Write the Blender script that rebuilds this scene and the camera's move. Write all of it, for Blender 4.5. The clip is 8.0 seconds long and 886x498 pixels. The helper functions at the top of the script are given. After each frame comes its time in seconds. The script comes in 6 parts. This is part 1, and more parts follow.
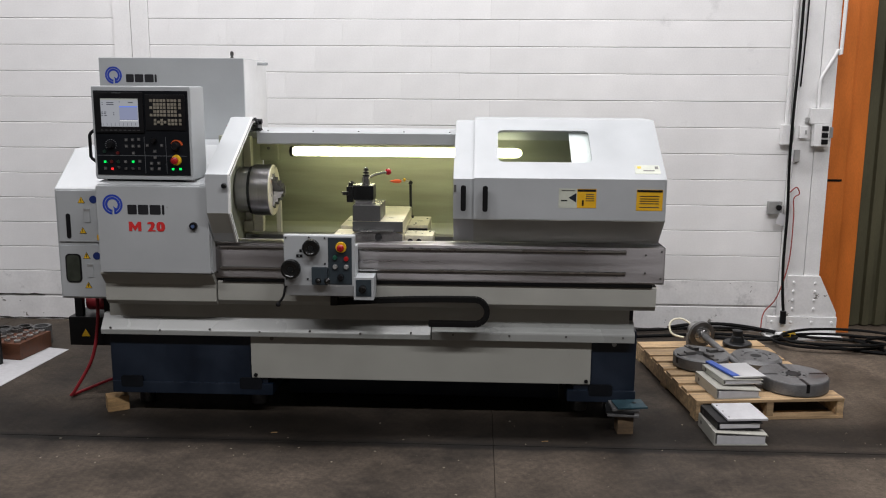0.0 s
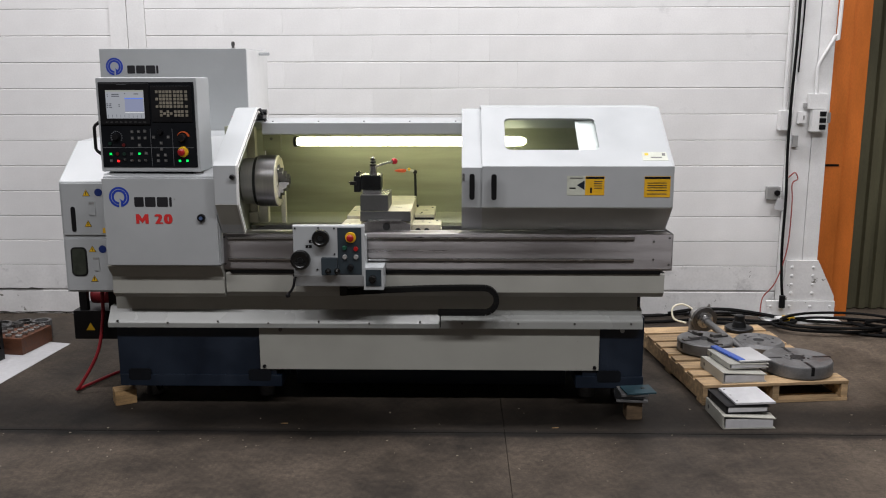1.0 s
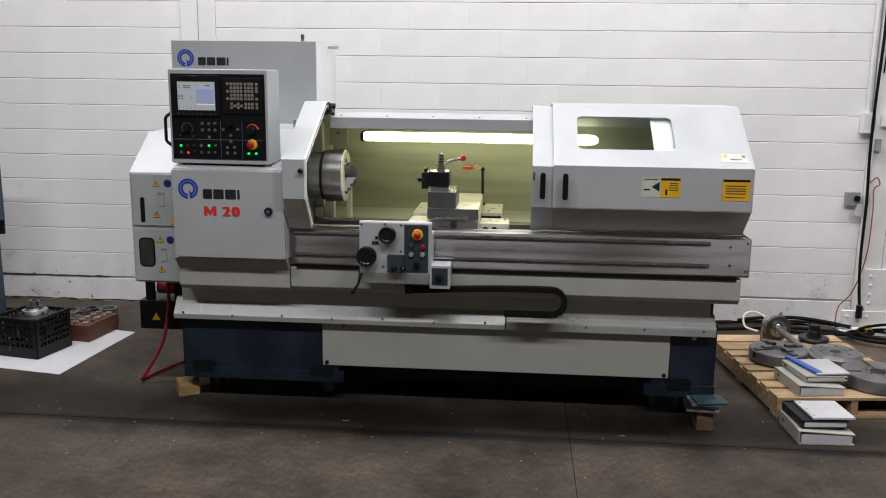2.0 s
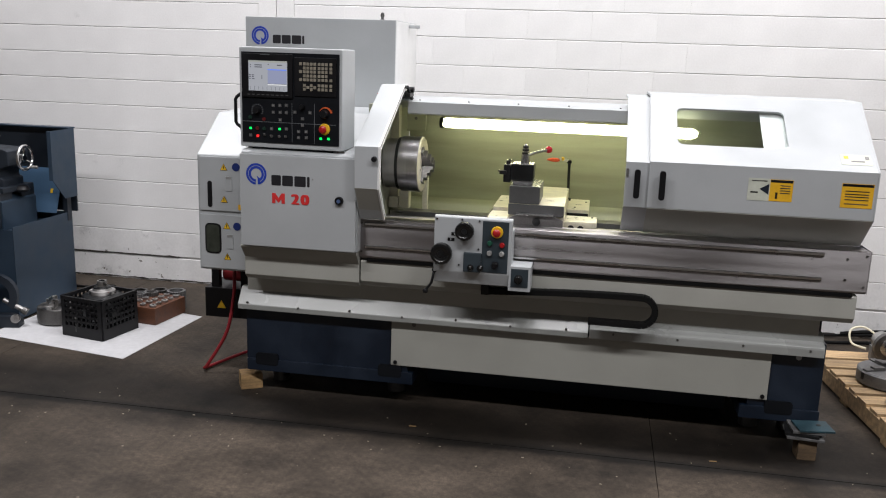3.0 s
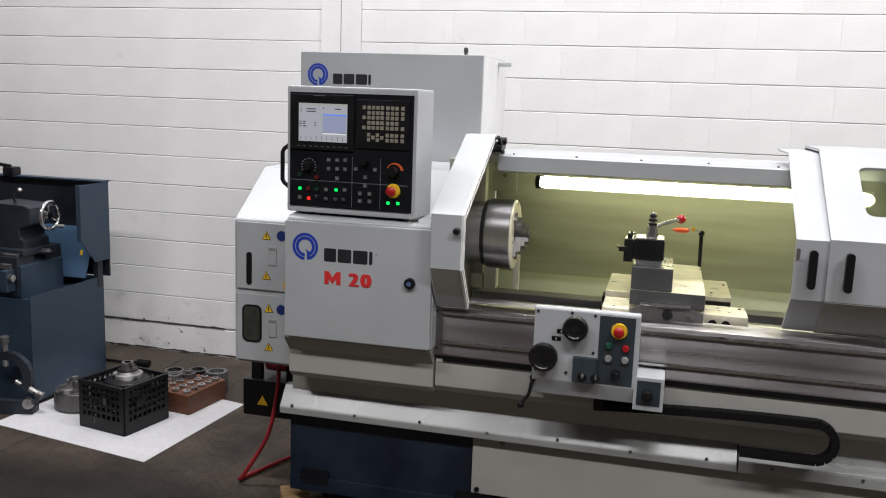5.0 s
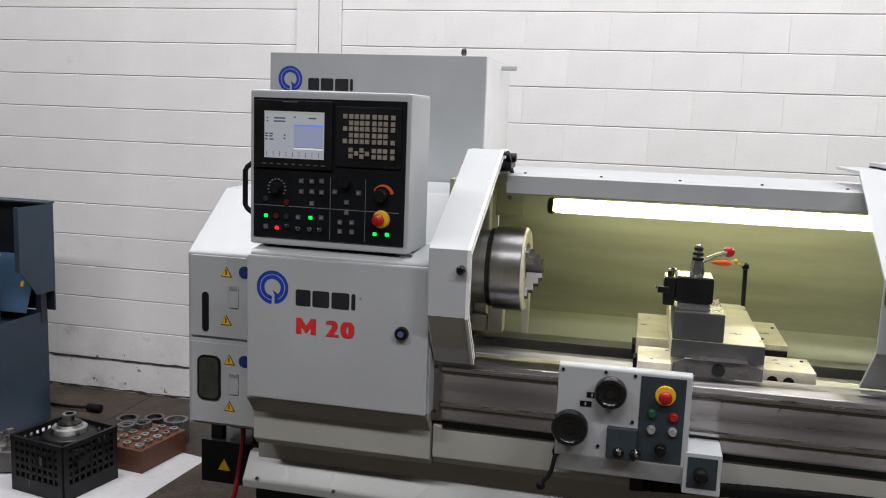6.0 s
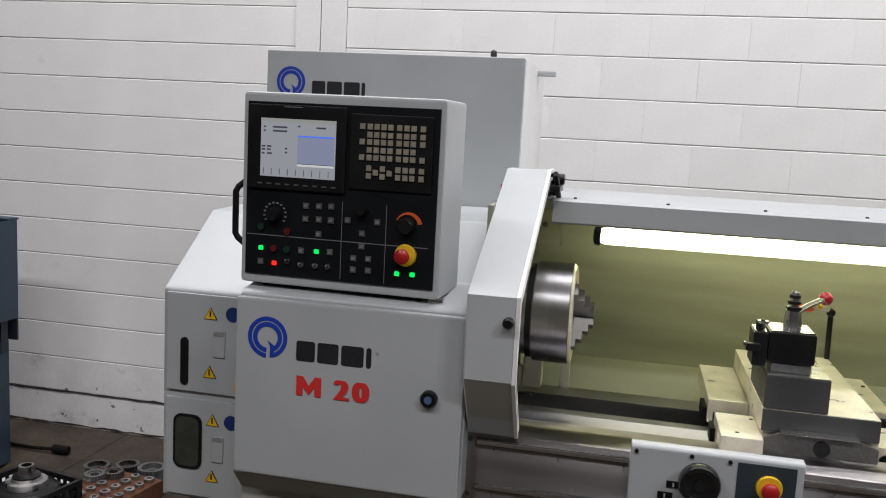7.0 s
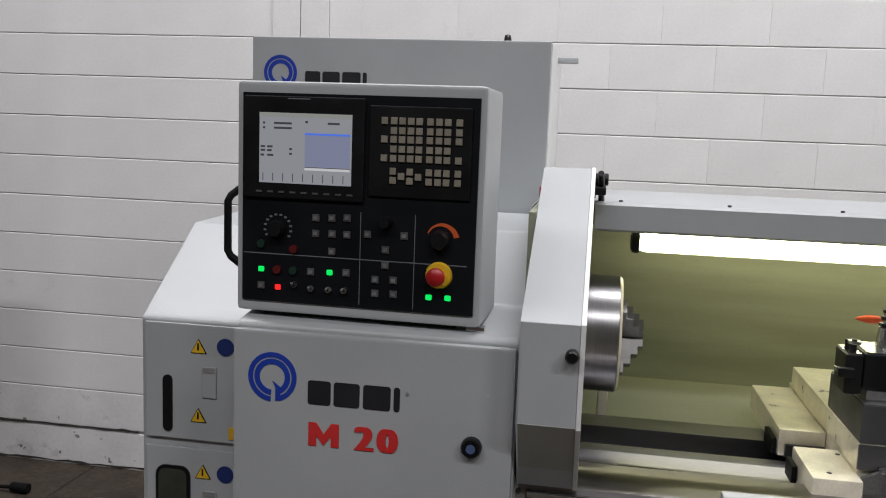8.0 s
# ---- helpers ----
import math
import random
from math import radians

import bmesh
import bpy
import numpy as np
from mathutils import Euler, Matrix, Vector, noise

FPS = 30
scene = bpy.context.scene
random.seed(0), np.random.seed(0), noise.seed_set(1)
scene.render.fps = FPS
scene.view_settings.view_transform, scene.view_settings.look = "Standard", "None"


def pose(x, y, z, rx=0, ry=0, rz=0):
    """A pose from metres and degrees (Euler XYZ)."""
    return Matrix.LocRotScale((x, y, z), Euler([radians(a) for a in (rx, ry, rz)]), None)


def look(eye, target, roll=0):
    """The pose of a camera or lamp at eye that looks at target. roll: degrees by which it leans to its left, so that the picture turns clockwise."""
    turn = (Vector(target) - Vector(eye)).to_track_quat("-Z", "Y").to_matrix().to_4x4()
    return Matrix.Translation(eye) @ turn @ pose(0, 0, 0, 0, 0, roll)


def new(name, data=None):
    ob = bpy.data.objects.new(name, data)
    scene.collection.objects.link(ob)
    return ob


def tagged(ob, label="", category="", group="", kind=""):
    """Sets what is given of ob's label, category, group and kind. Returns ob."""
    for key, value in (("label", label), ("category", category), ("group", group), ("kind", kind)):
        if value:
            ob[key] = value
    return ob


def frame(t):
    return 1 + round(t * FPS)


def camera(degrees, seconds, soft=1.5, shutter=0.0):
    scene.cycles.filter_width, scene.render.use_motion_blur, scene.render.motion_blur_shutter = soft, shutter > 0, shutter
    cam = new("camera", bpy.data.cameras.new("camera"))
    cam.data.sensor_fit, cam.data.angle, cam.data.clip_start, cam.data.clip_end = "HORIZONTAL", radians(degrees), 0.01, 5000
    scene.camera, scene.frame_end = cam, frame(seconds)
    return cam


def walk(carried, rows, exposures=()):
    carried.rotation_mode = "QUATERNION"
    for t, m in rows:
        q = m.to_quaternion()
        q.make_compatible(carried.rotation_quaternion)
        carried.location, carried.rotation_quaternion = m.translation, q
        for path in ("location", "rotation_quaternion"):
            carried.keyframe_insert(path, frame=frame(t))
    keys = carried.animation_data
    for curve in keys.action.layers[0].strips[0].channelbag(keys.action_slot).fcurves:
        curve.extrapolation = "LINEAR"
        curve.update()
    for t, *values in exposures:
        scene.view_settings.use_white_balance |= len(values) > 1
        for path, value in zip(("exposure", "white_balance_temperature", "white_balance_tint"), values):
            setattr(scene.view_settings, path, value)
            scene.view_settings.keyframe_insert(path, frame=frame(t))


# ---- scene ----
cam = camera(54.0, 8.0, 1.1)
PATH = [
    (0, (0.232, -0.576, 1.911), (0.153, 1.389, 1.55), 0.4),
    (0.5, (0.174, -0.589, 1.908), (0.126, 1.376, 1.539), 0.4),
    (1, (0.092, -0.585, 1.909), (0.051, 1.377, 1.524), -0.1),
    (1.5, (0.039, -0.583, 1.9), (-0.039, 1.377, 1.508), 0.1),
    (2.8, (-0.03, -0.208, 1.924), (-0.343, 1.722, 1.503), 1.8),
    (3, (-0.052, -0.148, 1.913), (-0.383, 1.776, 1.475), 1.9),
    (3.5, (-0.139, 0.042, 1.905), (-0.443, 1.982, 1.528), 0.7),
    (4, (-0.233, 0.268, 1.887), (-0.539, 2.199, 1.463), -0.1),
    (4.5, (-0.297, 0.559, 1.901), (-0.75, 2.474, 1.541), 1.0),
    (4.7, (-0.326, 0.672, 1.888), (-0.821, 2.579, 1.543), 2.0),
    (5.8, (-0.541, 1.33, 1.859), (-0.977, 3.257, 1.548), 2.1),
    (6, (-0.594, 1.456, 1.848), (-1.038, 3.383, 1.55), 2.1),
    (6.5, (-0.712, 1.757, 1.847), (-1.173, 3.682, 1.559), 2.5),
    (7, (-0.845, 1.965, 1.841), (-1.267, 3.902, 1.572), 3.0),
    (7.5, (-0.995, 2.117, 1.837), (-1.305, 4.076, 1.581), 2.2),
    (8, (-1.088, 2.295, 1.824), (-1.424, 4.249, 1.556), 2.1),
]
EXPOSURES = [(0.0, 0.05), (1.5, 0.05), (3.0, 0.31), (3.5, 0.26), (4.5, 0.32), (6.0, 0.12), (6.5, 0.0), (7.5, -0.14), (8.0, -0.24)]
walk(cam, [(t, look(eye, target, roll)) for t, eye, target, roll in PATH], EXPOSURES)

# ---- light ----
world = bpy.data.worlds.new("world")
scene.world = world
world.use_nodes = True
world.node_tree.nodes["Background"].inputs["Color"].default_value = (0.9, 0.95, 1.0, 1)
world.node_tree.nodes["Background"].inputs["Strength"].default_value = 0.004


def area_lamp(name, place, sx, sy, watts, color):
    data = bpy.data.lights.new(name, "AREA")
    data.shape, data.size, data.size_y = "RECTANGLE", sx, sy
    data.energy, data.color = watts, color
    ob = new(name, data)
    ob.location = place
    return ob


HIGH_BAYS = [(-3.4, 4.7), (0.05, 4.7), (3.5, 4.7), (-3.85, -0.3), (-0.3, -0.3), (3.2, -0.3)]
HIGH_Z = 6.2
WATTS = [158, 152, 146, 142, 162, 196]
for (bx, by), watts in zip(HIGH_BAYS, WATTS):
    area_lamp("high_bay_light", (bx, by, HIGH_Z - 0.09), 2.3, 0.5, watts, (0.985, 0.965, 0.995))


# ---- materials ----
def mat(name, color, rough=0.5, metal=0.0, var=0.12, scale=3.0, bump=0.05, bscale=120.0, stretch=(1, 1, 1), fine=0.05, spec=0.5, rvar=0.12, random_amount=0.0):
    """Paint, metal or plastic with broad stains, fine grain, uneven gloss and a fine relief."""
    m = bpy.data.materials.new(name)
    m.use_nodes = True
    nt = m.node_tree
    b = nt.nodes["Principled BSDF"]
    link = nt.links.new
    tc = nt.nodes.new("ShaderNodeTexCoord")
    mp = nt.nodes.new("ShaderNodeMapping")
    mp.inputs["Scale"].default_value = stretch
    link(tc.outputs["Object"], mp.inputs["Vector"])
    big = nt.nodes.new("ShaderNodeTexNoise")
    big.inputs["Scale"].default_value, big.inputs["Detail"].default_value = scale, 6
    small = nt.nodes.new("ShaderNodeTexNoise")
    small.inputs["Scale"].default_value, small.inputs["Detail"].default_value = bscale, 4
    link(mp.outputs["Vector"], big.inputs["Vector"])
    link(mp.outputs["Vector"], small.inputs["Vector"])

    def span(src, lo, hi, a, z):
        n = nt.nodes.new("ShaderNodeMapRange")
        n.inputs["From Min"].default_value, n.inputs["From Max"].default_value = lo, hi
        n.inputs["To Min"].default_value, n.inputs["To Max"].default_value = a, z
        link(src, n.inputs["Value"])
        return n.outputs["Result"]

    def times(a, c):
        n = nt.nodes.new("ShaderNodeMath")
        n.operation = "MULTIPLY"
        link(a, n.inputs[0])
        link(c, n.inputs[1])
        return n.outputs[0]

    f = times(span(big.outputs["Fac"], 0.3, 0.7, 1 - var, 1 + var), span(small.outputs["Fac"], 0.3, 0.7, 1 - fine, 1 + fine))
    if random_amount:
        oi = nt.nodes.new("ShaderNodeObjectInfo")
        f = times(f, span(oi.outputs["Random"], 0, 1, 1 - random_amount, 1 + random_amount))
    mix = nt.nodes.new("ShaderNodeVectorMath")
    mix.operation = "SCALE"
    mix.inputs[0].default_value = color
    link(f, mix.inputs["Scale"])
    link(mix.outputs["Vector"], b.inputs["Base Color"])
    link(span(big.outputs["Fac"], 0.3, 0.7, max(0.02, rough - rvar * rough), min(1, rough + rvar)), b.inputs["Roughness"])
    b.inputs["Metallic"].default_value = metal
    b.inputs["Specular IOR Level"].default_value = spec
    if bump:
        bp = nt.nodes.new("ShaderNodeBump")
        bp.inputs["Strength"].default_value, bp.inputs["Distance"].default_value = bump, 0.004
        link(small.outputs["Fac"], bp.inputs["Height"])
        link(bp.outputs["Normal"], b.inputs["Normal"])
    return m


def glow(name, color, strength, base=(0.8, 0.8, 0.8)):
    m = bpy.data.materials.new(name)
    m.use_nodes = True
    b = m.node_tree.nodes["Principled BSDF"]
    b.inputs["Base Color"].default_value = (*base, 1)
    b.inputs["Emission Color"].default_value = (*color, 1)
    b.inputs["Emission Strength"].default_value = strength
    b.inputs["Roughness"].default_value = 0.3
    return m


def glass_material(name, tint=(0.9, 0.95, 0.93), rough=0.02):
    m = bpy.data.materials.new(name)
    m.use_nodes = True
    b = m.node_tree.nodes["Principled BSDF"]
    b.inputs["Base Color"].default_value = (*tint, 1)
    b.inputs["Transmission Weight"].default_value = 1.0
    b.inputs["Roughness"].default_value = rough
    b.inputs["IOR"].default_value = 1.1
    return m


def concrete(name):
    """Worn shop floor: brown-grey concrete, oil stains, stained band with painted shade, pale specks."""
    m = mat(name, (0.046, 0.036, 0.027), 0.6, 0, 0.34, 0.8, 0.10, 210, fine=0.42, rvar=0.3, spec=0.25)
    nt = m.node_tree
    link = nt.links.new
    b = nt.nodes["Principled BSDF"]
    old = b.inputs["Base Color"].links[0].from_socket
    tc = nt.nodes.new("ShaderNodeTexCoord")
    n1 = nt.nodes.new("ShaderNodeTexNoise")
    n1.inputs["Scale"].default_value, n1.inputs["Detail"].default_value, n1.inputs["Roughness"].default_value = 2.1, 12, 0.74
    link(tc.outputs["Object"], n1.inputs["Vector"])
    r1 = nt.nodes.new("ShaderNodeMapRange")
    r1.inputs["From Min"].default_value, r1.inputs["From Max"].default_value = 0.36, 0.66
    r1.inputs["To Min"].default_value, r1.inputs["To Max"].default_value = 1.5, 0.42
    link(n1.outputs["Fac"], r1.inputs["Value"])
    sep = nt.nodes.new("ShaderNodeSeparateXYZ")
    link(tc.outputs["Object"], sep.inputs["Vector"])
    # dark band before the lathe: staining, widened with the machine's painted shade
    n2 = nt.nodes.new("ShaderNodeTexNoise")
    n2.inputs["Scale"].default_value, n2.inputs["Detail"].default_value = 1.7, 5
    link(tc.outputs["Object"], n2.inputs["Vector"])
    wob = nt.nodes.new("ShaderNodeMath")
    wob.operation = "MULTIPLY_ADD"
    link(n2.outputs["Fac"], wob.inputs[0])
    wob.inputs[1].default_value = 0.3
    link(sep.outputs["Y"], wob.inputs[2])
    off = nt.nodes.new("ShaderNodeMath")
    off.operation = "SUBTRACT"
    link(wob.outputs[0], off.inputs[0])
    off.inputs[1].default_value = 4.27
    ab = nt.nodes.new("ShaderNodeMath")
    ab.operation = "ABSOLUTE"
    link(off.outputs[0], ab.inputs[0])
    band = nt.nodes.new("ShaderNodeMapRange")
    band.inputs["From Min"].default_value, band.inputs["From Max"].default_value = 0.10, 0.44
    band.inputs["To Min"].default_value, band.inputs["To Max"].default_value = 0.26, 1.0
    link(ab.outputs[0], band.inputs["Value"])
    # worn dark strip of filler along the slab joint
    joint = nt.nodes.new("ShaderNodeMath")
    joint.operation = "MULTIPLY_ADD"
    link(n1.outputs["Fac"], joint.inputs[0])
    joint.inputs[1].default_value = 0.10
    link(sep.outputs["Y"], joint.inputs[2])
    gap = nt.nodes.new("ShaderNodeMath")
    gap.operation = "SUBTRACT"
    link(joint.outputs[0], gap.inputs[0])
    gap.inputs[1].default_value = 3.945
    near = nt.nodes.new("ShaderNodeMath")
    near.operation = "ABSOLUTE"
    link(gap.outputs[0], near.inputs[0])
    filler = nt.nodes.new("ShaderNodeMapRange")
    filler.inputs["From Min"].default_value, filler.inputs["From Max"].default_value = 0.022, 0.062
    filler.inputs["To Min"].default_value, filler.inputs["To Max"].default_value = 0.28, 1.0
    link(near.outputs[0], filler.inputs["Value"])
    grit = nt.nodes.new("ShaderNodeTexNoise")
    grit.inputs["Scale"].default_value, grit.inputs["Detail"].default_value, grit.inputs["Roughness"].default_value = 34, 8, 0.8
    link(tc.outputs["Object"], grit.inputs["Vector"])
    gritty = nt.nodes.new("ShaderNodeMapRange")
    gritty.inputs["From Min"].default_value, gritty.inputs["From Max"].default_value = 0.3, 0.7
    gritty.inputs["To Min"].default_value, gritty.inputs["To Max"].default_value = 0.48, 1.52
    link(grit.outputs["Fac"], gritty.inputs["Value"])
    # paler towards the right, with a ragged edge
    ragged_x = nt.nodes.new("ShaderNodeMath")
    ragged_x.operation = "MULTIPLY_ADD"
    link(n1.outputs["Fac"], ragged_x.inputs[0])
    ragged_x.inputs[1].default_value = 1.4
    link(sep.outputs["X"], ragged_x.inputs[2])
    paler_right = nt.nodes.new("ShaderNodeMapRange")
    paler_right.inputs["From Min"].default_value, paler_right.inputs["From Max"].default_value = 2.35, 3.3
    paler_right.inputs["To Min"].default_value, paler_right.inputs["To Max"].default_value = 1.0, 2.1
    link(ragged_x.outputs[0], paler_right.inputs["Value"])
    speck = nt.nodes.new("ShaderNodeTexVoronoi")
    speck.inputs["Scale"].default_value = 22
    link(tc.outputs["Object"], speck.inputs["Vector"])
    sp = nt.nodes.new("ShaderNodeMapRange")
    sp.inputs["From Min"].default_value, sp.inputs["From Max"].default_value = 0.01, 0.03
    sp.inputs["To Min"].default_value, sp.inputs["To Max"].default_value = 1.5, 1.0
    link(speck.outputs["Distance"], sp.inputs["Value"])
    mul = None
    for s in (r1.outputs["Result"], band.outputs["Result"], filler.outputs["Result"], gritty.outputs["Result"], paler_right.outputs["Result"], sp.outputs["Result"]):
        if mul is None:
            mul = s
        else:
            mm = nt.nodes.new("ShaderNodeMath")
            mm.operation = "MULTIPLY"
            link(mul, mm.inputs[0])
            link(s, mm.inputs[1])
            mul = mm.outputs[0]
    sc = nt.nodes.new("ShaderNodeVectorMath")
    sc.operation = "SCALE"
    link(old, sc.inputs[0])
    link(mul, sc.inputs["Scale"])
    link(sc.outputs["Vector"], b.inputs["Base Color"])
    return m


M_WALL = mat("painted_block", (0.80, 0.795, 0.785), 0.55, 0, 0.05, 2.5, 0.08, 90, fine=0.03, random_amount=0.02)
M_WALL_LOW = mat("scuffed_block_paint", (0.77, 0.765, 0.755), 0.6, 0, 0.06, 7, 0.2, 50, fine=0.04, random_amount=0.03)
# flaked spots where the paint has come off the lowest courses
nodes, wire = M_WALL_LOW.node_tree.nodes, M_WALL_LOW.node_tree.links.new
shader = nodes["Principled BSDF"]
painted = shader.inputs["Base Color"].links[0].from_socket
where = nodes.new("ShaderNodeNewGeometry")
flake = nodes.new("ShaderNodeTexNoise")
flake.inputs["Scale"].default_value, flake.inputs["Detail"].default_value, flake.inputs["Roughness"].default_value = 11, 7, 0.62
wire(where.outputs["Position"], flake.inputs["Vector"])
edge = nodes.new("ShaderNodeMapRange")
edge.inputs["From Min"].default_value, edge.inputs["From Max"].default_value = 0.655, 0.675
wire(flake.outputs["Fac"], edge.inputs["Value"])
chip = nodes.new("ShaderNodeMix")
chip.data_type = "RGBA"
for sock in chip.inputs:
    if sock.type == "RGBA" and sock.name == "B":
        sock.default_value = (0.20, 0.19, 0.17, 1)
    if sock.type == "RGBA" and sock.name == "A":
        wire(painted, sock)
    if sock.type == "VALUE" and sock.name == "Factor":
        wire(edge.outputs["Result"], sock)
for sock in chip.outputs:
    if sock.type == "RGBA":
        wire(sock, shader.inputs["Base Color"])


def smudge(m, scale, low, high, dark):
    """Grey scuffs with soft edges, rubbed into paint here and there."""
    nt = m.node_tree
    b = nt.nodes["Principled BSDF"]
    src = b.inputs["Base Color"].links[0].from_socket
    geo = nt.nodes.new("ShaderNodeNewGeometry")
    noise = nt.nodes.new("ShaderNodeTexNoise")
    noise.inputs["Scale"].default_value, noise.inputs["Detail"].default_value, noise.inputs["Roughness"].default_value = scale, 9, 0.7
    nt.links.new(geo.outputs["Position"], noise.inputs["Vector"])
    ramp = nt.nodes.new("ShaderNodeMapRange")
    ramp.inputs["From Min"].default_value, ramp.inputs["From Max"].default_value = low, high
    ramp.inputs["To Min"].default_value, ramp.inputs["To Max"].default_value = 1.0, dark
    nt.links.new(noise.outputs["Fac"], ramp.inputs["Value"])
    mul = nt.nodes.new("ShaderNodeVectorMath")
    mul.operation = "SCALE"
    nt.links.new(src, mul.inputs[0])
    nt.links.new(ramp.outputs["Result"], mul.inputs["Scale"])
    nt.links.new(mul.outputs["Vector"], b.inputs["Base Color"])


smudge(M_WALL, 2.3, 0.64, 0.80, 0.72)
smudge(M_WALL_LOW, 5.0, 0.58, 0.74, 0.6)
M_MORTAR = mat("painted_joint", (0.42, 0.41, 0.40), 0.8, 0, 0.2, 8, 0.3, 80)
M_GAP = mat("dark_crumbled_mortar", (0.045, 0.04, 0.035), 0.9, 0, 0.3, 30)
M_DIM = mat("dull_far_wall", (0.13, 0.125, 0.12), 0.8, 0, 0.2, 0.6)
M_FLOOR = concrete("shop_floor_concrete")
M_CEIL = mat("ceiling_paint", (0.30, 0.30, 0.29), 0.8, 0, 0.1, 1.0)
M_GREY = mat("light_grey_machine_paint", (0.40, 0.418, 0.425), 0.33, 0, 0.05, 4, 0.06, 260, fine=0.02, rvar=0.08)
# the light grey paint again, darkened and warmed where the machine is shaded
M_WARM_SHADED = mat("shaded_warm_grey_paint", (0.36, 0.36, 0.325), 0.34, 0, 0.07, 4, 0.07, 260, fine=0.03, rvar=0.12)
M_PANEL = mat("cream_grey_panel_paint", (0.335, 0.335, 0.30), 0.32, 0, 0.06, 3, 0.08, 200, fine=0.02, rvar=0.25)
M_NAVY = mat("dark_blue_machine_paint", (0.0040, 0.0098, 0.021), 0.42, 0, 0.25, 5, 0.15, 160, fine=0.08, rvar=0.3)
M_STAIN = mat("brushed_stainless", (0.34, 0.325, 0.325), 0.30, 1.0, 0.05, 1.5, 0.07, 60, stretch=(0.4, 1, 9), fine=0.04, rvar=0.15)
nodes = M_STAIN.node_tree.nodes
grain = nodes.new("ShaderNodeTangent")
grain.direction_type, grain.axis = "RADIAL", "Z"
shader = nodes["Principled BSDF"]
shader.inputs["Anisotropic"].default_value = 1.0
shader.inputs["Anisotropic Rotation"].default_value = 0.25
M_STAIN.node_tree.links.new(grain.outputs["Tangent"], shader.inputs["Tangent"])
M_STEEL = mat("machined_steel", (0.54, 0.535, 0.53), 0.22, 1.0, 0.05, 3, 0.0, 160, stretch=(0.4, 2, 2), fine=0.03, rvar=0.12)
M_WAY = mat("oiled_ground_way", (0.37, 0.365, 0.39), 0.30, 1.0, 0.14, 5, 0.02, 120, stretch=(0.3, 3, 3), fine=0.06, rvar=0.2)
M_CHUCK = mat("turned_steel", (0.33, 0.325, 0.33), 0.30, 1.0, 0.06, 2, 0.03, 60, stretch=(14, 0.15, 0.15), fine=0.10, rvar=0.05)
nodes = M_CHUCK.node_tree.nodes
lathe_marks = nodes.new("ShaderNodeTangent")
lathe_marks.direction_type, lathe_marks.axis = "RADIAL", "X"
nodes["Principled BSDF"].inputs["Anisotropic"].default_value = 0.35
nodes["Principled BSDF"].inputs["Anisotropic Rotation"].default_value = 0.25
M_CHUCK.node_tree.links.new(lathe_marks.outputs["Tangent"], nodes["Principled BSDF"].inputs["Tangent"])
M_JAW = mat("hardened_grey_steel", (0.21, 0.205, 0.20), 0.48, 1.0, 0.1, 20, 0.04, 160, fine=0.08, rvar=0.1)
M_LEDGE = mat("glossy_grey_ledge_paint", (0.31, 0.32, 0.305), 0.25, 0, 0.06, 4, 0.02, 220, fine=0.03, rvar=0.06)
M_SEAL = mat("cream_cast_paint", (0.60, 0.58, 0.47), 0.45, 0, 0.08, 6)
M_COMPOUND = mat("grey_ground_steel", (0.12, 0.12, 0.12), 0.42, 0.8, 0.06, 6, 0.03, 160, fine=0.05, rvar=0.2)
M_OLD = mat("oily_dark_steel", (0.17, 0.165, 0.16), 0.42, 1.0, 0.25, 12, 0.15, 120, fine=0.15, rvar=0.4)
M_IRON = mat("grey_cast_iron", (0.17, 0.17, 0.17), 0.45, 0.6, 0.25, 10, 0.25, 120, fine=0.15, rvar=0.3)
M_BLACK = mat("black_plastic", (0.007, 0.007, 0.008), 0.36, 0, 0.2, 10, 0.08, 200, spec=0.3)
M_MATTE = mat("dark_panel_sheet", (0.007, 0.008, 0.010), 0.45, 0, 0.15, 8, 0.04, 300, spec=0.12)
M_RUBBER = mat("black_rubber", (0.006, 0.006, 0.006), 0.55, 0, 0.25, 9, 0.2, 150, spec=0.12)
M_OXIDE = mat("black_oxide_steel", (0.025, 0.026, 0.027), 0.32, 0.7, 0.2, 12, 0.08, 200)
M_CHROME = mat("chrome", (0.75, 0.75, 0.75), 0.1, 1.0, 0.05, 12, 0.0)
M_SPLASH = mat("splash_guard_paint", (0.30, 0.31, 0.23), 0.42, 0, 0.22, 2.2, 0.08, 200, stretch=(0.5, 1, 5), fine=0.06, rvar=0.3)
M_CREAM = mat("ground_oily_steel", (0.80, 0.75, 0.60), 0.31, 0.45, 0.13, 16, 0.03, 160, fine=0.06, rvar=0.15)
M_BALL = mat("red_polished_plastic", (0.30, 0.009, 0.015), 0.12, 0, 0.05, 12, rvar=0.05)
M_RED = mat("red_plastic", (0.36, 0.010, 0.012), 0.3, 0, 0.1, 12)
M_REDTEXT = mat("red_lettering", (0.62, 0.03, 0.03), 0.4, 0, 0.05, 12)
M_SIGN = mat("navy_sign", (0.012, 0.028, 0.14), 0.4, 0, 0.05, 12)
M_BLUELOGO = mat("blue_emblem", (0.012, 0.045, 0.36), 0.4, 0, 0.05, 12)
M_BLACKTEXT = mat("black_lettering", (0.015, 0.015, 0.018), 0.4, 0, 0.05, 12)
M_YELLOW = mat("yellow_plastic", (0.75, 0.45, 0.02), 0.4, 0, 0.08, 12)
M_LABEL = mat("yellow_label", (0.72, 0.40, 0.015), 0.45, 0, 0.08, 12)
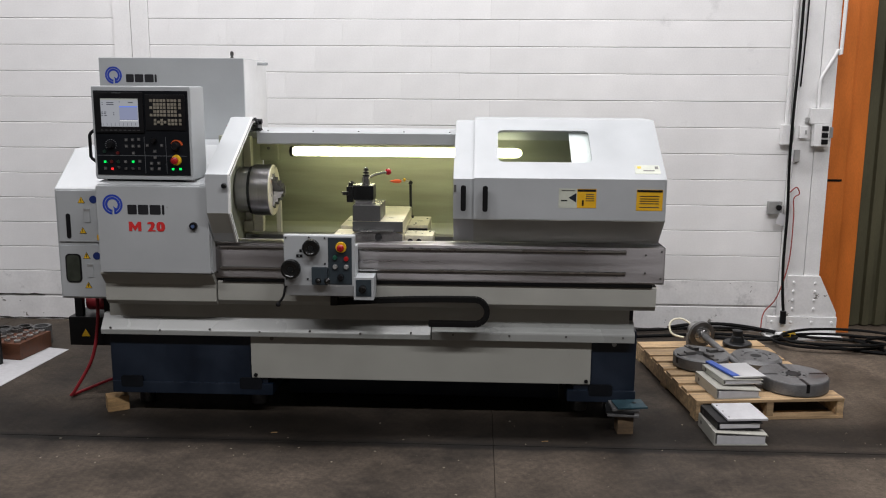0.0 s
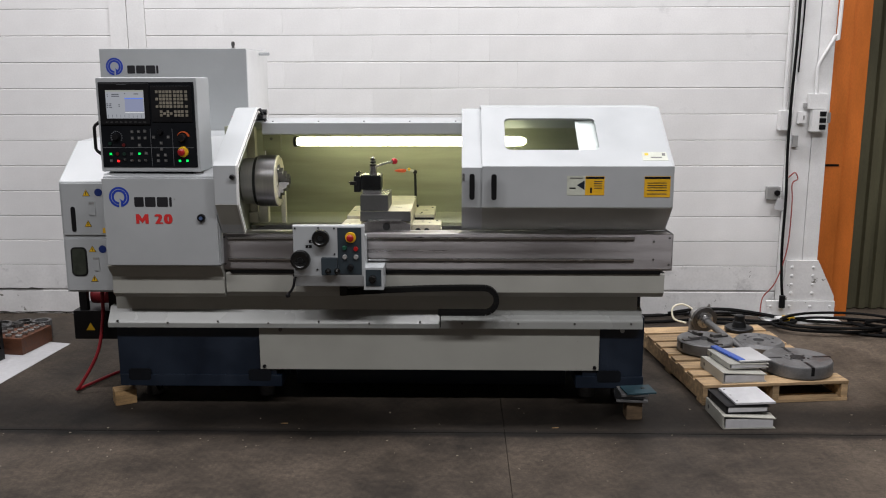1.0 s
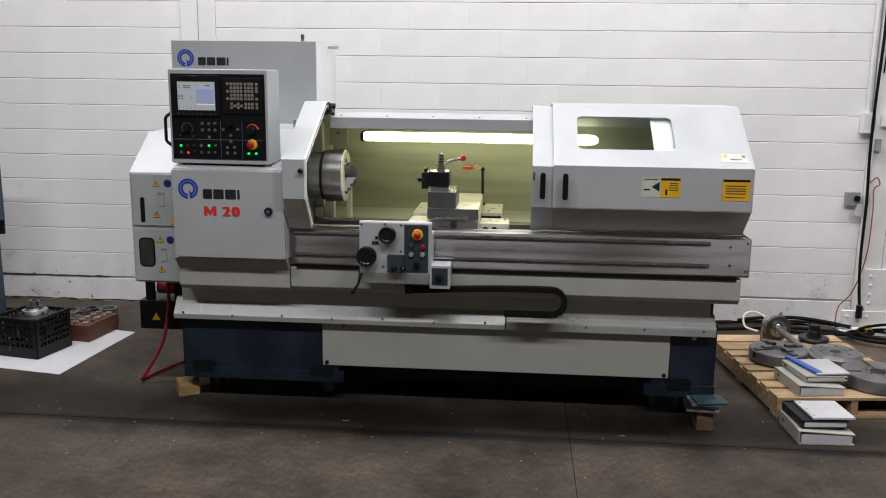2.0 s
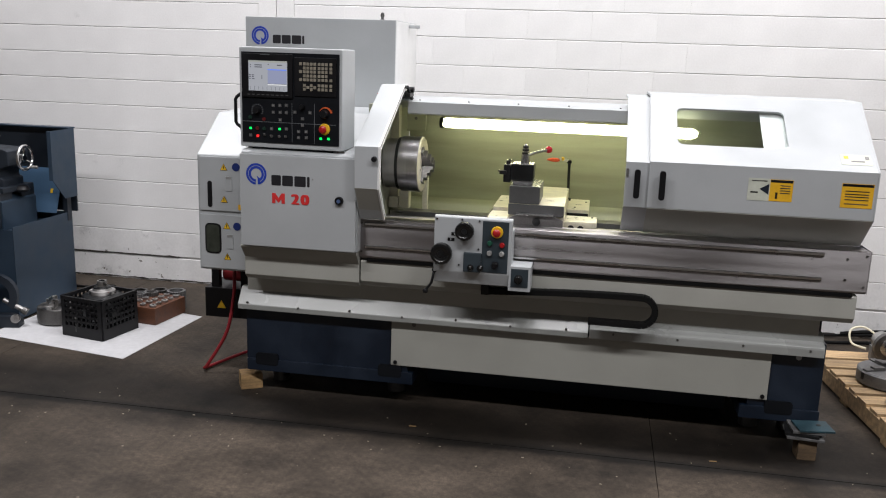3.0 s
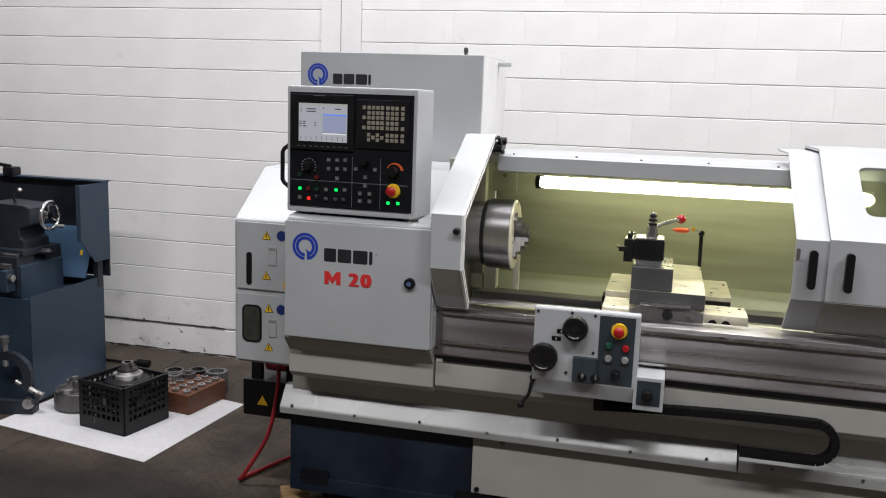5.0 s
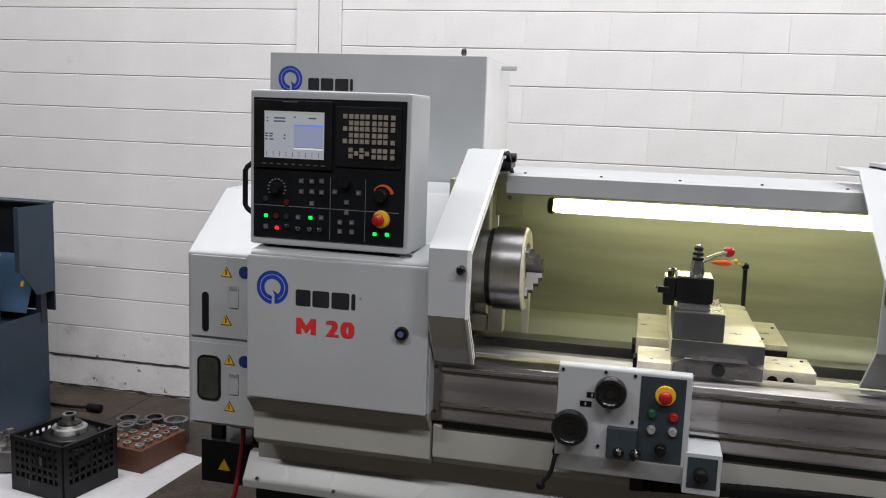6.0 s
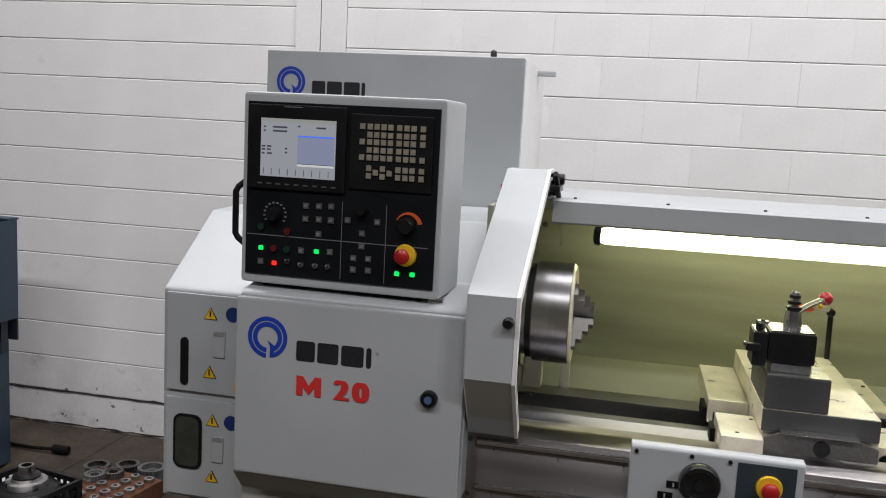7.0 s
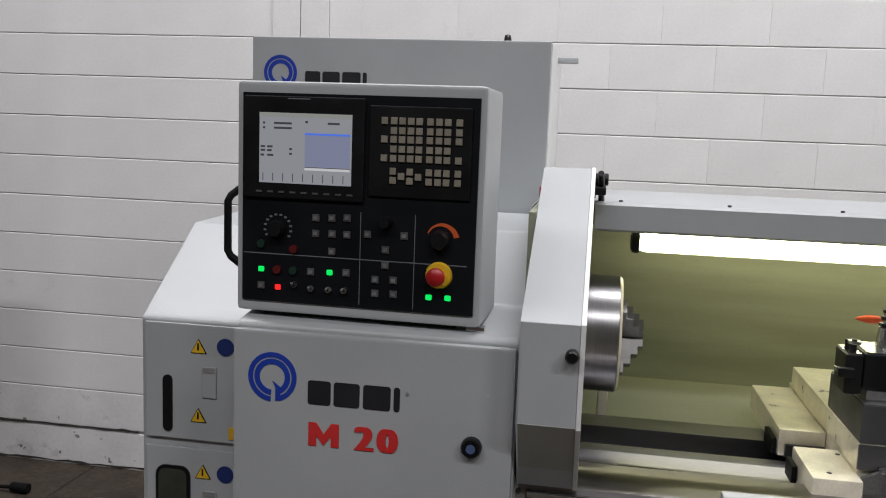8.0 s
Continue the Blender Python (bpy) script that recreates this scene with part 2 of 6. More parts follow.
M_PALE = mat("pale_label", (0.50, 0.52, 0.44), 0.45, 0, 0.08, 12)
M_SLATE = mat("slate_blue_panel", (0.026, 0.037, 0.045), 0.4, 0, 0.12, 8, 0.05, 200)
M_KEY = mat("beige_keycap", (0.22, 0.20, 0.155), 0.55, 0, 0.08, 20, random_amount=0.1)
M_KEYGREY = mat("grey_keycap", (0.075, 0.075, 0.075), 0.5, 0, 0.1, 20, random_amount=0.12)
M_LINE = mat("grey_panel_line", (0.15, 0.16, 0.17), 0.5, 0, 0.05, 9)
M_ORANGE = mat("orange_steel_paint", (0.56, 0.15, 0.02), 0.5, 0, 0.22, 3, 0.15, 90, stretch=(2, 2, 0.6), fine=0.08)
M_CURTAIN = mat("olive_door_sheet", (0.095, 0.090, 0.052), 0.5, 0, 0.45, 1.6, 0.1, 60, stretch=(2, 1, 0.4), fine=0.1)
M_WHITE = mat("white_paint", (0.75, 0.75, 0.74), 0.5, 0, 0.07, 5, 0.12, 120)
M_GREYBOX = mat("grey_fitting", (0.33, 0.33, 0.32), 0.5, 0.3, 0.12, 12)
M_WOOD = mat("pale_pallet_wood", (0.40, 0.275, 0.15), 0.7, 0, 0.36, 4, 0.3, 55, stretch=(1, 9, 9), fine=0.2, random_amount=0.16)
M_BLOCK = mat("rough_lumber", (0.30, 0.19, 0.085), 0.75, 0, 0.3, 9, 0.4, 60, stretch=(1, 6, 6), fine=0.2)
M_BOXWOOD = mat("red_brown_box_wood", (0.105, 0.038, 0.017), 0.5, 0, 0.3, 5, 0.2, 60, stretch=(1, 6, 6), fine=0.2)
M_PAPER = mat("white_paper", (0.52, 0.52, 0.53), 0.7, 0, 0.05, 6, 0.08, 30)
M_BINDER = mat("white_binder_vinyl", (0.40, 0.395, 0.35), 0.35, 0, 0.12, 9, 0.06, 120)
M_BLUEBIND = mat("blue_binder_vinyl", (0.03, 0.09, 0.40), 0.35, 0, 0.1, 9)
M_TEAL = mat("teal_painted_steel", (0.022, 0.055, 0.07), 0.45, 0.2, 0.3, 12, 0.2, 90)
M_BLUEGREY = mat("blue_grey_lathe_paint", (0.020, 0.037, 0.060), 0.42, 0, 0.2, 4, 0.12, 150, fine=0.06, rvar=0.3)
M_BLUEDARK = mat("dark_blue_grey_paint", (0.011, 0.016, 0.024), 0.45, 0, 0.25, 4, 0.12, 150, fine=0.06, rvar=0.3)
M_HOSE = mat("red_hose", (0.24, 0.014, 0.02), 0.4, 0, 0.15, 12)
M_WIRE = mat("red_wire", (0.30, 0.06, 0.05), 0.5)
M_GREEN = mat("green_button", (0.012, 0.075, 0.045), 0.4)
M_DARKRED = mat("unlit_red_cap", (0.10, 0.008, 0.008), 0.4)
M_DARKGREEN = mat("unlit_green_cap", (0.008, 0.03, 0.02), 0.4)
M_GLOSS = mat("glossy_black_bakelite", (0.008, 0.008, 0.008), 0.13, 0, 0.1, 9, 0.0)
M_SHINE = mat("polished_steel_parts", (0.42, 0.41, 0.40), 0.24, 1.0, 0.2, 18, 0.05, 200, rvar=0.5)
M_GLASS = glass_material("window_glass", (0.88, 0.92, 0.88), 0.10)
M_TUBE = glow("lit_tube_cover", (1.0, 0.97, 0.62), 8.0)
M_SCREEN = glow("lit_screen", (0.74, 0.77, 0.84), 0.35, (0.05, 0.05, 0.06))
M_SCREEN_BLUE = glow("screen_blue_bar", (0.08, 0.2, 0.9), 0.9, (0.02, 0.02, 0.05))
M_SCREEN_PANE = glow("screen_pane", (0.46, 0.51, 0.76), 0.42, (0.05, 0.05, 0.06))
M_SCREEN_INK = glow("screen_ink", (0.20, 0.21, 0.27), 0.2, (0.02, 0.02, 0.02))
M_LED_G = glow("green_pilot_light", (0.0, 1.0, 0.13), 0.9, (0.01, 0.3, 0.1))
M_LED_R = glow("red_pilot_light", (1.0, 0.02, 0.02), 1.1, (0.4, 0.02, 0.02))


# ---- mesh helpers ----
BASES = {}


def thing(name, place, label, category, group="", kind="", turn=0.0):
    ob = new(name)
    ob.empty_display_size = 0.1
    ob.matrix_basis = pose(*place, 0, 0, turn)
    BASES[ob.name] = Vector(place)
    return tagged(ob, label, category, group, kind)


def root_of(ob):
    while ob.parent:
        ob = ob.parent
    return ob


def mesh_of(name, bm, material):
    """A mesh whose broad faces stay flat and whose bevels and curves are smooth."""
    bmesh.ops.recalc_face_normals(bm, faces=bm.faces)
    bm.normal_update()
    normals = []
    area = {f: f.calc_area() for f in bm.faces}
    for f in bm.faces:
        for v in f.verts:
            n = Vector((0, 0, 0))
            for g in v.link_faces:
                if g.normal.dot(f.normal) > 0.74:
                    n += g.normal * area[g]
            normals.append(n.normalized() if n.length > 1e-12 else f.normal.copy())
    for f in bm.faces:
        f.smooth = True
    me = bpy.data.meshes.new(name)
    bm.to_mesh(me)
    bm.free()
    if material:
        me.materials.append(material)
    me.normals_split_custom_set(normals)
    return me


def part(name, bm, material, parent, label="", local=False):
    """One mesh under a thing or a part; places are the world's unless local."""
    r = root_of(parent)
    if not local:
        bmesh.ops.translate(bm, verts=bm.verts, vec=-BASES[r.name])
    ob = new(name, mesh_of(name, bm, material))
    ob.parent = parent
    return tagged(ob, label)


def struct(name, bm, material, label, category):
    ob = new(name, mesh_of(name, bm, material))
    return tagged(ob, label, category, "", "structure")


def box(x0, x1, y0, y1, z0, z1, bev=0.003, bm=None):
    own = bmesh.new()
    bmesh.ops.create_cube(own, size=1.0)
    bmesh.ops.scale(own, verts=own.verts, vec=(abs(x1 - x0), abs(y1 - y0), abs(z1 - z0)))
    bmesh.ops.translate(own, verts=own.verts, vec=((x0 + x1) / 2, (y0 + y1) / 2, (z0 + z1) / 2))
    if bev:
        bmesh.ops.bevel(own, geom=own.edges, offset=bev, segments=2, profile=0.6, affect="EDGES")
    return merge(bm, own)


def merge(bm, own):
    if bm is None:
        return own
    me = bpy.data.meshes.new("temp")
    own.to_mesh(me)
    own.free()
    bm.from_mesh(me)
    bpy.data.meshes.remove(me)
    return bm


def turned(bm, m):
    bmesh.ops.transform(bm, matrix=m, verts=bm.verts)
    return bm


AXES = {"x": pose(0, 0, 0, 0, 90, 0), "y": pose(0, 0, 0, -90, 0, 0), "z": Matrix.Identity(4)}


def cyl(center, r, length, axis="z", seg=24, r2=None, bev=0.0, bm=None):
    """A round bar whose middle is at center."""
    own = bmesh.new()
    bmesh.ops.create_cone(own, cap_ends=True, segments=seg, radius1=r, radius2=r if r2 is None else r2, depth=length)
    if bev:
        rim = [e for e in own.edges if e.is_boundary is False and any(len(f.verts) > 4 for f in e.link_faces)]
        bmesh.ops.bevel(own, geom=rim, offset=bev, segments=2, profile=0.6, affect="EDGES")
    turned(own, Matrix.Translation(center) @ AXES[axis])
    return merge(bm, own)


def revolve(center, profile, axis="z", seg=40, bm=None):
    """profile: (along, radius) pairs from one end to the other."""
    own = bmesh.new()
    rings = []
    for s, r in profile:
        if r <= 1e-6:
            rings.append([own.verts.new((0, 0, s))])
        else:
            rings.append([own.verts.new((r * math.cos(2 * math.pi * k / seg), r * math.sin(2 * math.pi * k / seg), s)) for k in range(seg)])
    for a, b in zip(rings, rings[1:]):
        for k in range(seg):
            q = (k + 1) % seg
            if len(a) == 1 and len(b) == 1:
                continue
            if len(a) == 1:
                own.faces.new((a[0], b[k], b[q]))
            elif len(b) == 1:
                own.faces.new((a[k], a[q], b[0]))
            else:
                own.faces.new((a[k], a[q], b[q], b[k]))
    turned(own, Matrix.Translation(center) @ AXES[axis])
    return merge(bm, own)


def prism(profile, x0, x1, bev=0.003, bm=None, along="x"):
    """A closed outline in (y, z), drawn out along x; along='y': outline in (x, z); along='z': outline in (x, y)."""
    own = bmesh.new()

    def at(p, s):
        return (s, p[0], p[1]) if along == "x" else (p[0], s, p[1]) if along == "y" else (p[0], p[1], s)

    a = [own.verts.new(at(p, x0)) for p in profile]
    b = [own.verts.new(at(p, x1)) for p in profile]
    n = len(profile)
    own.faces.new(a)
    own.faces.new(b[::-1])
    for k in range(n):
        own.faces.new((a[k], b[k], b[(k + 1) % n], a[(k + 1) % n]))
    bmesh.ops.recalc_face_normals(own, faces=own.faces)
    if bev:
        bmesh.ops.bevel(own, geom=own.edges, offset=bev, segments=2, profile=0.6, affect="EDGES")
    return merge(bm, own)


def strip(line, thick, x0, x1, bev=0.002, bm=None):
    """Folded sheet: an open line in (y, z), given thickness inwards (to its left) and drawn out along x."""
    n = len(line)
    pts = [Vector(p) for p in line]
    inner = []
    for k in range(n):
        d1 = (pts[k] - pts[k - 1]).normalized() if k else None
        d2 = (pts[k + 1] - pts[k]).normalized() if k < n - 1 else None
        n1 = Vector((-d1.y, d1.x)) if d1 else None
        n2 = Vector((-d2.y, d2.x)) if d2 else None
        v = n1 or n2
        if n1 and n2:
            v = (n1 + n2).normalized()
            v = v / max(0.3, v.dot(n1))
        inner.append(pts[k] + v * thick)
    own = bmesh.new()
    rows = [[own.verts.new((x, p.x, p.y)) for p in q] for x in (x0, x1) for q in (pts, inner)]
    o0, i0, o1, i1 = rows
    for k in range(n - 1):
        own.faces.new((o0[k], o1[k], o1[k + 1], o0[k + 1]))
        own.faces.new((i0[k], i0[k + 1], i1[k + 1], i1[k]))
        own.faces.new((o0[k], o0[k + 1], i0[k + 1], i0[k]))
        own.faces.new((o1[k], i1[k], i1[k + 1], o1[k + 1]))
    own.faces.new((o0[0], i0[0], i1[0], o1[0]))
    own.faces.new((o0[-1], o1[-1], i1[-1], i0[-1]))
    bmesh.ops.recalc_face_normals(own, faces=own.faces)
    if bev:
        bmesh.ops.bevel(own, geom=own.edges, offset=bev, segments=2, profile=0.6, affect="EDGES")
    return merge(bm, own)


def tube(points, r, seg=10, steps=6, bm=None, closed=False):
    """A round rod or cable along a smooth line through the points."""
    pts = [Vector(p) for p in points]
    line = []
    n = len(pts)
    for k in range(n - 1):
        p0, p1, p2, p3 = pts[max(0, k - 1)], pts[k], pts[k + 1], pts[min(n - 1, k + 2)]
        for s in range(steps):
            t = s / steps
            line.append(0.5 * ((2 * p1) + (p2 - p0) * t + (2 * p0 - 5 * p1 + 4 * p2 - p3) * t * t + (3 * p1 - p0 - 3 * p2 + p3) * t ** 3))
    line.append(pts[-1])
    own = bmesh.new()
    rings = []
    up = Vector((0, 0, 1))
    for k, p in enumerate(line):
        d = (line[min(k + 1, len(line) - 1)] - line[max(k - 1, 0)]).normalized()
        side = d.cross(up)
        if side.length < 0.05:
            side = d.cross(Vector((1, 0, 0)))
        side.normalize()
        over = side.cross(d).normalized()
        up = over
        rings.append([own.verts.new(p + r * (math.cos(2 * math.pi * j / seg) * side + math.sin(2 * math.pi * j / seg) * over)) for j in range(seg)])
    for a, b in zip(rings, rings[1:]):
        for j in range(seg):
            own.faces.new((a[j], a[(j + 1) % seg], b[(j + 1) % seg], b[j]))
    own.faces.new(rings[0][::-1])
    own.faces.new(rings[-1])
    return merge(bm, own)


def rounded_plate(x0, x1, z0, z1, y0, y1, r, bm=None):
    """An upright plate with rounded corners, facing y."""
    out = []
    for cx, cz, a0 in ((x1 - r, z1 - r, 0), (x0 + r, z1 - r, 90), (x0 + r, z0 + r, 180), (x1 - r, z0 + r, 270)):
        for k in range(5):
            a = radians(a0 + 22.5 * k)
            out.append((cx + r * math.cos(a), cz + r * math.sin(a)))
    return prism(out, y0, y1, 0, bm, along="y")


def triangle_plate(cx, cz, size, y0, y1, bm=None):
    h = size * 0.87
    return prism([(cx - size / 2, cz - h / 2), (cx + size / 2, cz - h / 2), (cx, cz + h / 2)], y0, y1, 0, bm, along="y")


def lettering(name, text, size, place, material, parent, depth=0.0015, width=None, bold=0.0, heavy=0.0):
    """Words in the built-in font, upright and facing -y, their lower left corner at place."""
    data = bpy.data.curves.new(name, "FONT")
    data.body, data.size, data.extrude, data.offset = text, size, depth, bold
    ob = bpy.data.objects.new(name, data)
    scene.collection.objects.link(ob)
    bpy.context.view_layer.update()
    me = bpy.data.meshes.new_from_object(ob.evaluated_get(bpy.context.evaluated_depsgraph_get()))
    scene.collection.objects.unlink(ob)
    bpy.data.objects.remove(ob)
    bm = bmesh.new()
    bm.from_mesh(me)
    bpy.data.meshes.remove(me)
    xs = [v.co.x for v in bm.verts]
    ys = [v.co.y for v in bm.verts]
    k = (width / (max(xs) - min(xs))) if width else 1.0
    bmesh.ops.translate(bm, verts=bm.verts, vec=(-min(xs), -min(ys), 0))
    bmesh.ops.scale(bm, verts=bm.verts, vec=(k, size / (max(ys) - min(ys)), 1))
    if heavy:
        # broader strokes: copies side by side, a hair apart in depth
        plain = bm.copy()
        bmesh.ops.scale(bm, verts=bm.verts, vec=((width - heavy) / width, 1, 1))
        bmesh.ops.scale(plain, verts=plain.verts, vec=((width - heavy) / width, 1, 1))
        for k in range(1, 4):
            again = plain.copy()
            bmesh.ops.translate(again, verts=again.verts, vec=(heavy * k / 3, 0, 0.0001 * k))
            merge(bm, again)
        plain.free()
    turned(bm, Matrix.Translation(place) @ pose(0, 0, 0, 90, 0, 0))
    return part(name, bm, material, parent)


def emblem(cx, cz, y, r, parent):
    """Two blue rings, open at the lower right, with a notch."""
    bm = bmesh.new()
    for ra, rb in ((r, r * 0.80), (r * 0.74, r * 0.52)):
        seg, own = 44, bmesh.new()
        pts = []
        for k in range(seg + 1):
            a = radians(-72 + 338 * k / seg)
            for yy in (y - 0.0015, y):
                for rr in (ra, rb):
                    pts.append(own.verts.new((cx + rr * math.cos(a), yy, cz + rr * math.sin(a))))
        for k in range(seg):
            p, q = pts[4 * k:4 * k + 4], pts[4 * k + 4:4 * k + 8]
            own.faces.new((p[0], q[0], q[1], p[1]))
            own.faces.new((p[2], p[3], q[3], q[2]))
            own.faces.new((p[0], p[2], q[2], q[0]))
            own.faces.new((p[1], q[1], q[3], p[3]))
        merge(bm, own)
    prism([(cx + r * 0.02, cz - r * 0.16), (cx + r * 0.50, cz - r * 0.50), (cx + r * 0.34, cz - r * 0.50), (cx + r * 0.34, cz - r * 0.92), (cx + r * 0.14, cz - r * 0.96), (cx + r * 0.14, cz - r * 0.42)], y - 0.0019, y + 0.0004, 0, bm, along="y")
    return part("emblem", bm, M_BLUELOGO, parent, "blue double-ring emblem")


def wordmark(x0, x1, z0, z1, y, parent):
    """Four plain dark blocks in place of the maker's name."""
    w = x1 - x0
    bm = None
    for a, b in ((0.0, 0.25), (0.285, 0.565), (0.605, 0.90), (0.935, 1.0)):
        bm = rounded_plate(x0 + a * w, x0 + b * w, z0, z1, y - 0.0015, y, 0.006, bm)
    return part("wordmark_bar", bm, M_BLACKTEXT, parent, "row of plain black blocks")


# ---- the room ----
WALL_Y = 6.33
X0, X1, Y0, CEIL = -9.0, 8.0, -7.0, 6.8

wall_north = struct("wall_north", box(X0, 2.965, WALL_Y + 0.006, WALL_Y + 0.2, 0, CEIL, 0), M_MORTAR, "white painted concrete block wall behind the lathe", "wall")
struct("wall_west", box(X0 - 0.2, X0, Y0, WALL_Y + 0.2, 0, CEIL, 0), M_DIM, "plain dull grey wall closing the workshop", "wall")
struct("wall_east", box(X1, X1 + 0.2, Y0, 9.0, 0, CEIL, 0), M_DIM, "plain dull grey wall closing the workshop", "wall")
struct("wall_south", box(X0, X1, Y0 - 0.2, Y0, 0, CEIL, 0), M_DIM, "plain dull grey wall behind the viewer", "wall")
struct("wall_behind", box(3.0, X1, 9.0, 9.2, 0, CEIL, 0), M_DIM, "plain wall closing the bay beyond the opening", "wall")
struct("wall_over_opening", box(3.25, X1, WALL_Y, WALL_Y + 0.2, 4.4, CEIL, 0), M_WALL, "plain white wall over the bay opening", "wall")
struct("ceiling", box(X0, X1, Y0, 9.0, CEIL, CEIL + 0.2, 0), M_CEIL, "high grey workshop ceiling", "ceiling")
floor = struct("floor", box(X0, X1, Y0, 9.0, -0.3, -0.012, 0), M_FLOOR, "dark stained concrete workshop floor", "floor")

for bx, by in HIGH_BAYS:
    lampbody = thing("high_bay_fixture", (bx, by, HIGH_Z), "white strip light hanging under the ceiling", "ceiling light", "workshop strip lights")
    part("housing", prism([(-0.30, 0.0), (-0.16, 0.12), (0.16, 0.12), (0.30, 0.0), (0.27, 0.0), (0.14, 0.10), (-0.14, 0.10), (-0.27, 0.0)], -1.2, 1.2, 0, None), M_WHITE, lampbody, "", True)
    for k in (-0.8, 0.8):
        part("hanger", cyl((k, 0, 0.36), 0.006, 0.49, "z", 8), M_GREYBOX, lampbody, "", True)

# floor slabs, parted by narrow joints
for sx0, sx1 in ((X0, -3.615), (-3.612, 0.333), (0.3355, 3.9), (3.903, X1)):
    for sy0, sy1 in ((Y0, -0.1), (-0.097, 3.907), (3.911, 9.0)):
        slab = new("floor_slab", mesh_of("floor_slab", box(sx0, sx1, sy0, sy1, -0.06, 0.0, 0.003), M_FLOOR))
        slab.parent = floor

# baseline of the block courses
COURSE, BLOCK = 0.2026, 0.4558
PIL_L, PIL_R, COL_L = -2.641, -2.362, 2.64


def block_mesh(name, length, gap, low):
    e = 0.0025
    outline = [(0.0, 0.006 if low else 0.002 + e), (e, 0.002), (0.06, 0.002), (0.06, COURSE - 0.002), (e, COURSE - 0.002), (0.0, COURSE - 0.002 - e)]
    bm = prism(outline, gap, length - gap, 0)
    return mesh_of(name, bm, M_WALL_LOW if low else M_WALL)


blocks = {}
for row in range(14):
    z = 0.010 + row * COURSE - (0.012 if row == 0 else 0)
    phase = -1.750 if row % 2 == 1 else -1.512
    # thick paint hides the upright joints but for the upper courses behind the lathe
    cuts = [-6.0, PIL_L], [PIL_R, COL_L]
    if row >= 8:
        far = phase + BLOCK * math.floor((0.55 - phase) / BLOCK)
        joints = [phase + BLOCK * k for k in range(-3, 8) if PIL_R + 0.05 < phase + BLOCK * k <= far]
        cuts = [-6.0, PIL_L], [PIL_R] + joints + [COL_L]
    for ends in cuts:
        for k, (u, v) in enumerate(zip(ends, ends[1:])):
            key = (round(v - u, 3), row < 2)
            if key not in blocks:
                blocks[key] = block_mesh("block", v - u, 0.0004, row < 2)
            ob = new("block", blocks[key])
            ob.parent = wall_north
            ob.location = (u, WALL_Y - 0.0006 * ((k * 7 + row * 3) % 3), z)
top_z = 0.010 + 14 * COURSE
struct("wall_upper", box(X0, COL_L, WALL_Y - 0.002, WALL_Y + 0.004, top_z + 0.003, CEIL, 0), M_WALL, "white painted upper wall", "wall")
struct("wall_west_part", box(X0, -6.0, WALL_Y - 0.002, WALL_Y + 0.004, 0, top_z, 0), M_WALL, "white painted wall beyond the blue lathe", "wall")



def ragged_joint(x0, x1, z, thin, thick, seed, label):
    """An open joint whose mortar has fallen out, uneven in width."""
    rnd = random.Random(seed)
    low, high, x = [], [], x0
    while x < x1:
        w = rnd.uniform(thin, thick) * (0.35 + 0.65 * rnd.random())
        c = z + rnd.uniform(-0.004, 0.004)
        low.append((x, c - w / 2))
        high.append((x, c + w / 2))
        x += rnd.uniform(0.02, 0.09)
    tagged(new("trim_open_joint", mesh_of("trim_open_joint", prism(low + high[::-1], WALL_Y - 0.0035, WALL_Y + 0.004, 0, None, along="y"), M_GAP)), label, "trim", "", "structure")


ragged_joint(-5.2, -3.35, 0.010 + COURSE, 0.003, 0.014, 5, "dark open mortar joint low in the block wall")
ragged_joint(-5.6, PIL_L, 0.012, 0.006, 0.022, 6, "dark gap between the block wall and the floor")
ragged_joint(PIL_R, COL_L, 0.010, 0.004, 0.016, 7, "dark gap between the block wall and the floor")

# shallow pilaster of two boards
pil = tagged(new("trim_pilaster"), "shallow white painted wall pilaster", "trim", "", "structure")
BASES[pil.name] = Vector((0, 0, 0))
part("pilaster_strip", box(PIL_L + 0.002, -2.504, WALL_Y - 0.012, WALL_Y + 0.004, 0.01, CEIL, 0.002), M_WALL, pil)
part("pilaster_strip", box(-2.499, PIL_R - 0.002, WALL_Y - 0.012, WALL_Y + 0.004, 0.01, CEIL, 0.002), M_WALL, pil)

# riveted steel column with a splayed foot
col = thing("steel_column", (2.8062, WALL_Y - 0.1, 0), "white painted riveted steel column with gusset foot", "column", kind="structure")
part("shaft", box(2.6441, 2.7983, WALL_Y - 0.10, WALL_Y + 0.03, 0.1, CEIL, 0.003), M_WHITE, col)
part("shaft", box(2.8022, 2.9191, WALL_Y - 0.104, WALL_Y + 0.03, 0.1, CEIL, 0.003), M_WHITE, col)
part("gusset_plate", prism([(2.654, 0.165), (3.0664, 0.165), (3.0664, 0.20), (2.922, 0.49), (2.6736, 0.49)], WALL_Y - 0.125, WALL_Y - 0.106, 0.002, None, along="y"), M_WALL_LOW, col)
part("foot_angle", box(2.5312, 3.0713, WALL_Y - 0.14, WALL_Y - 0.106, 0.02, 0.163, 0.003), M_WALL_LOW, col)
part("base_plate", box(2.5116, 3.1008, WALL_Y - 0.24, WALL_Y + 0.02, 0.0, 0.02, 0.003), M_WHITE, col)
for zz in (0.435, 0.365, 0.295, 0.225):
    for xx in (2.7197, 2.8857):
        part("rivet", revolve((xx + (0.475 - zz) * 0.01, WALL_Y - 0.125, zz), [(0, 0.013), (-0.006, 0.010), (-0.009, 0.0)], "y", 10), M_WHITE, col)
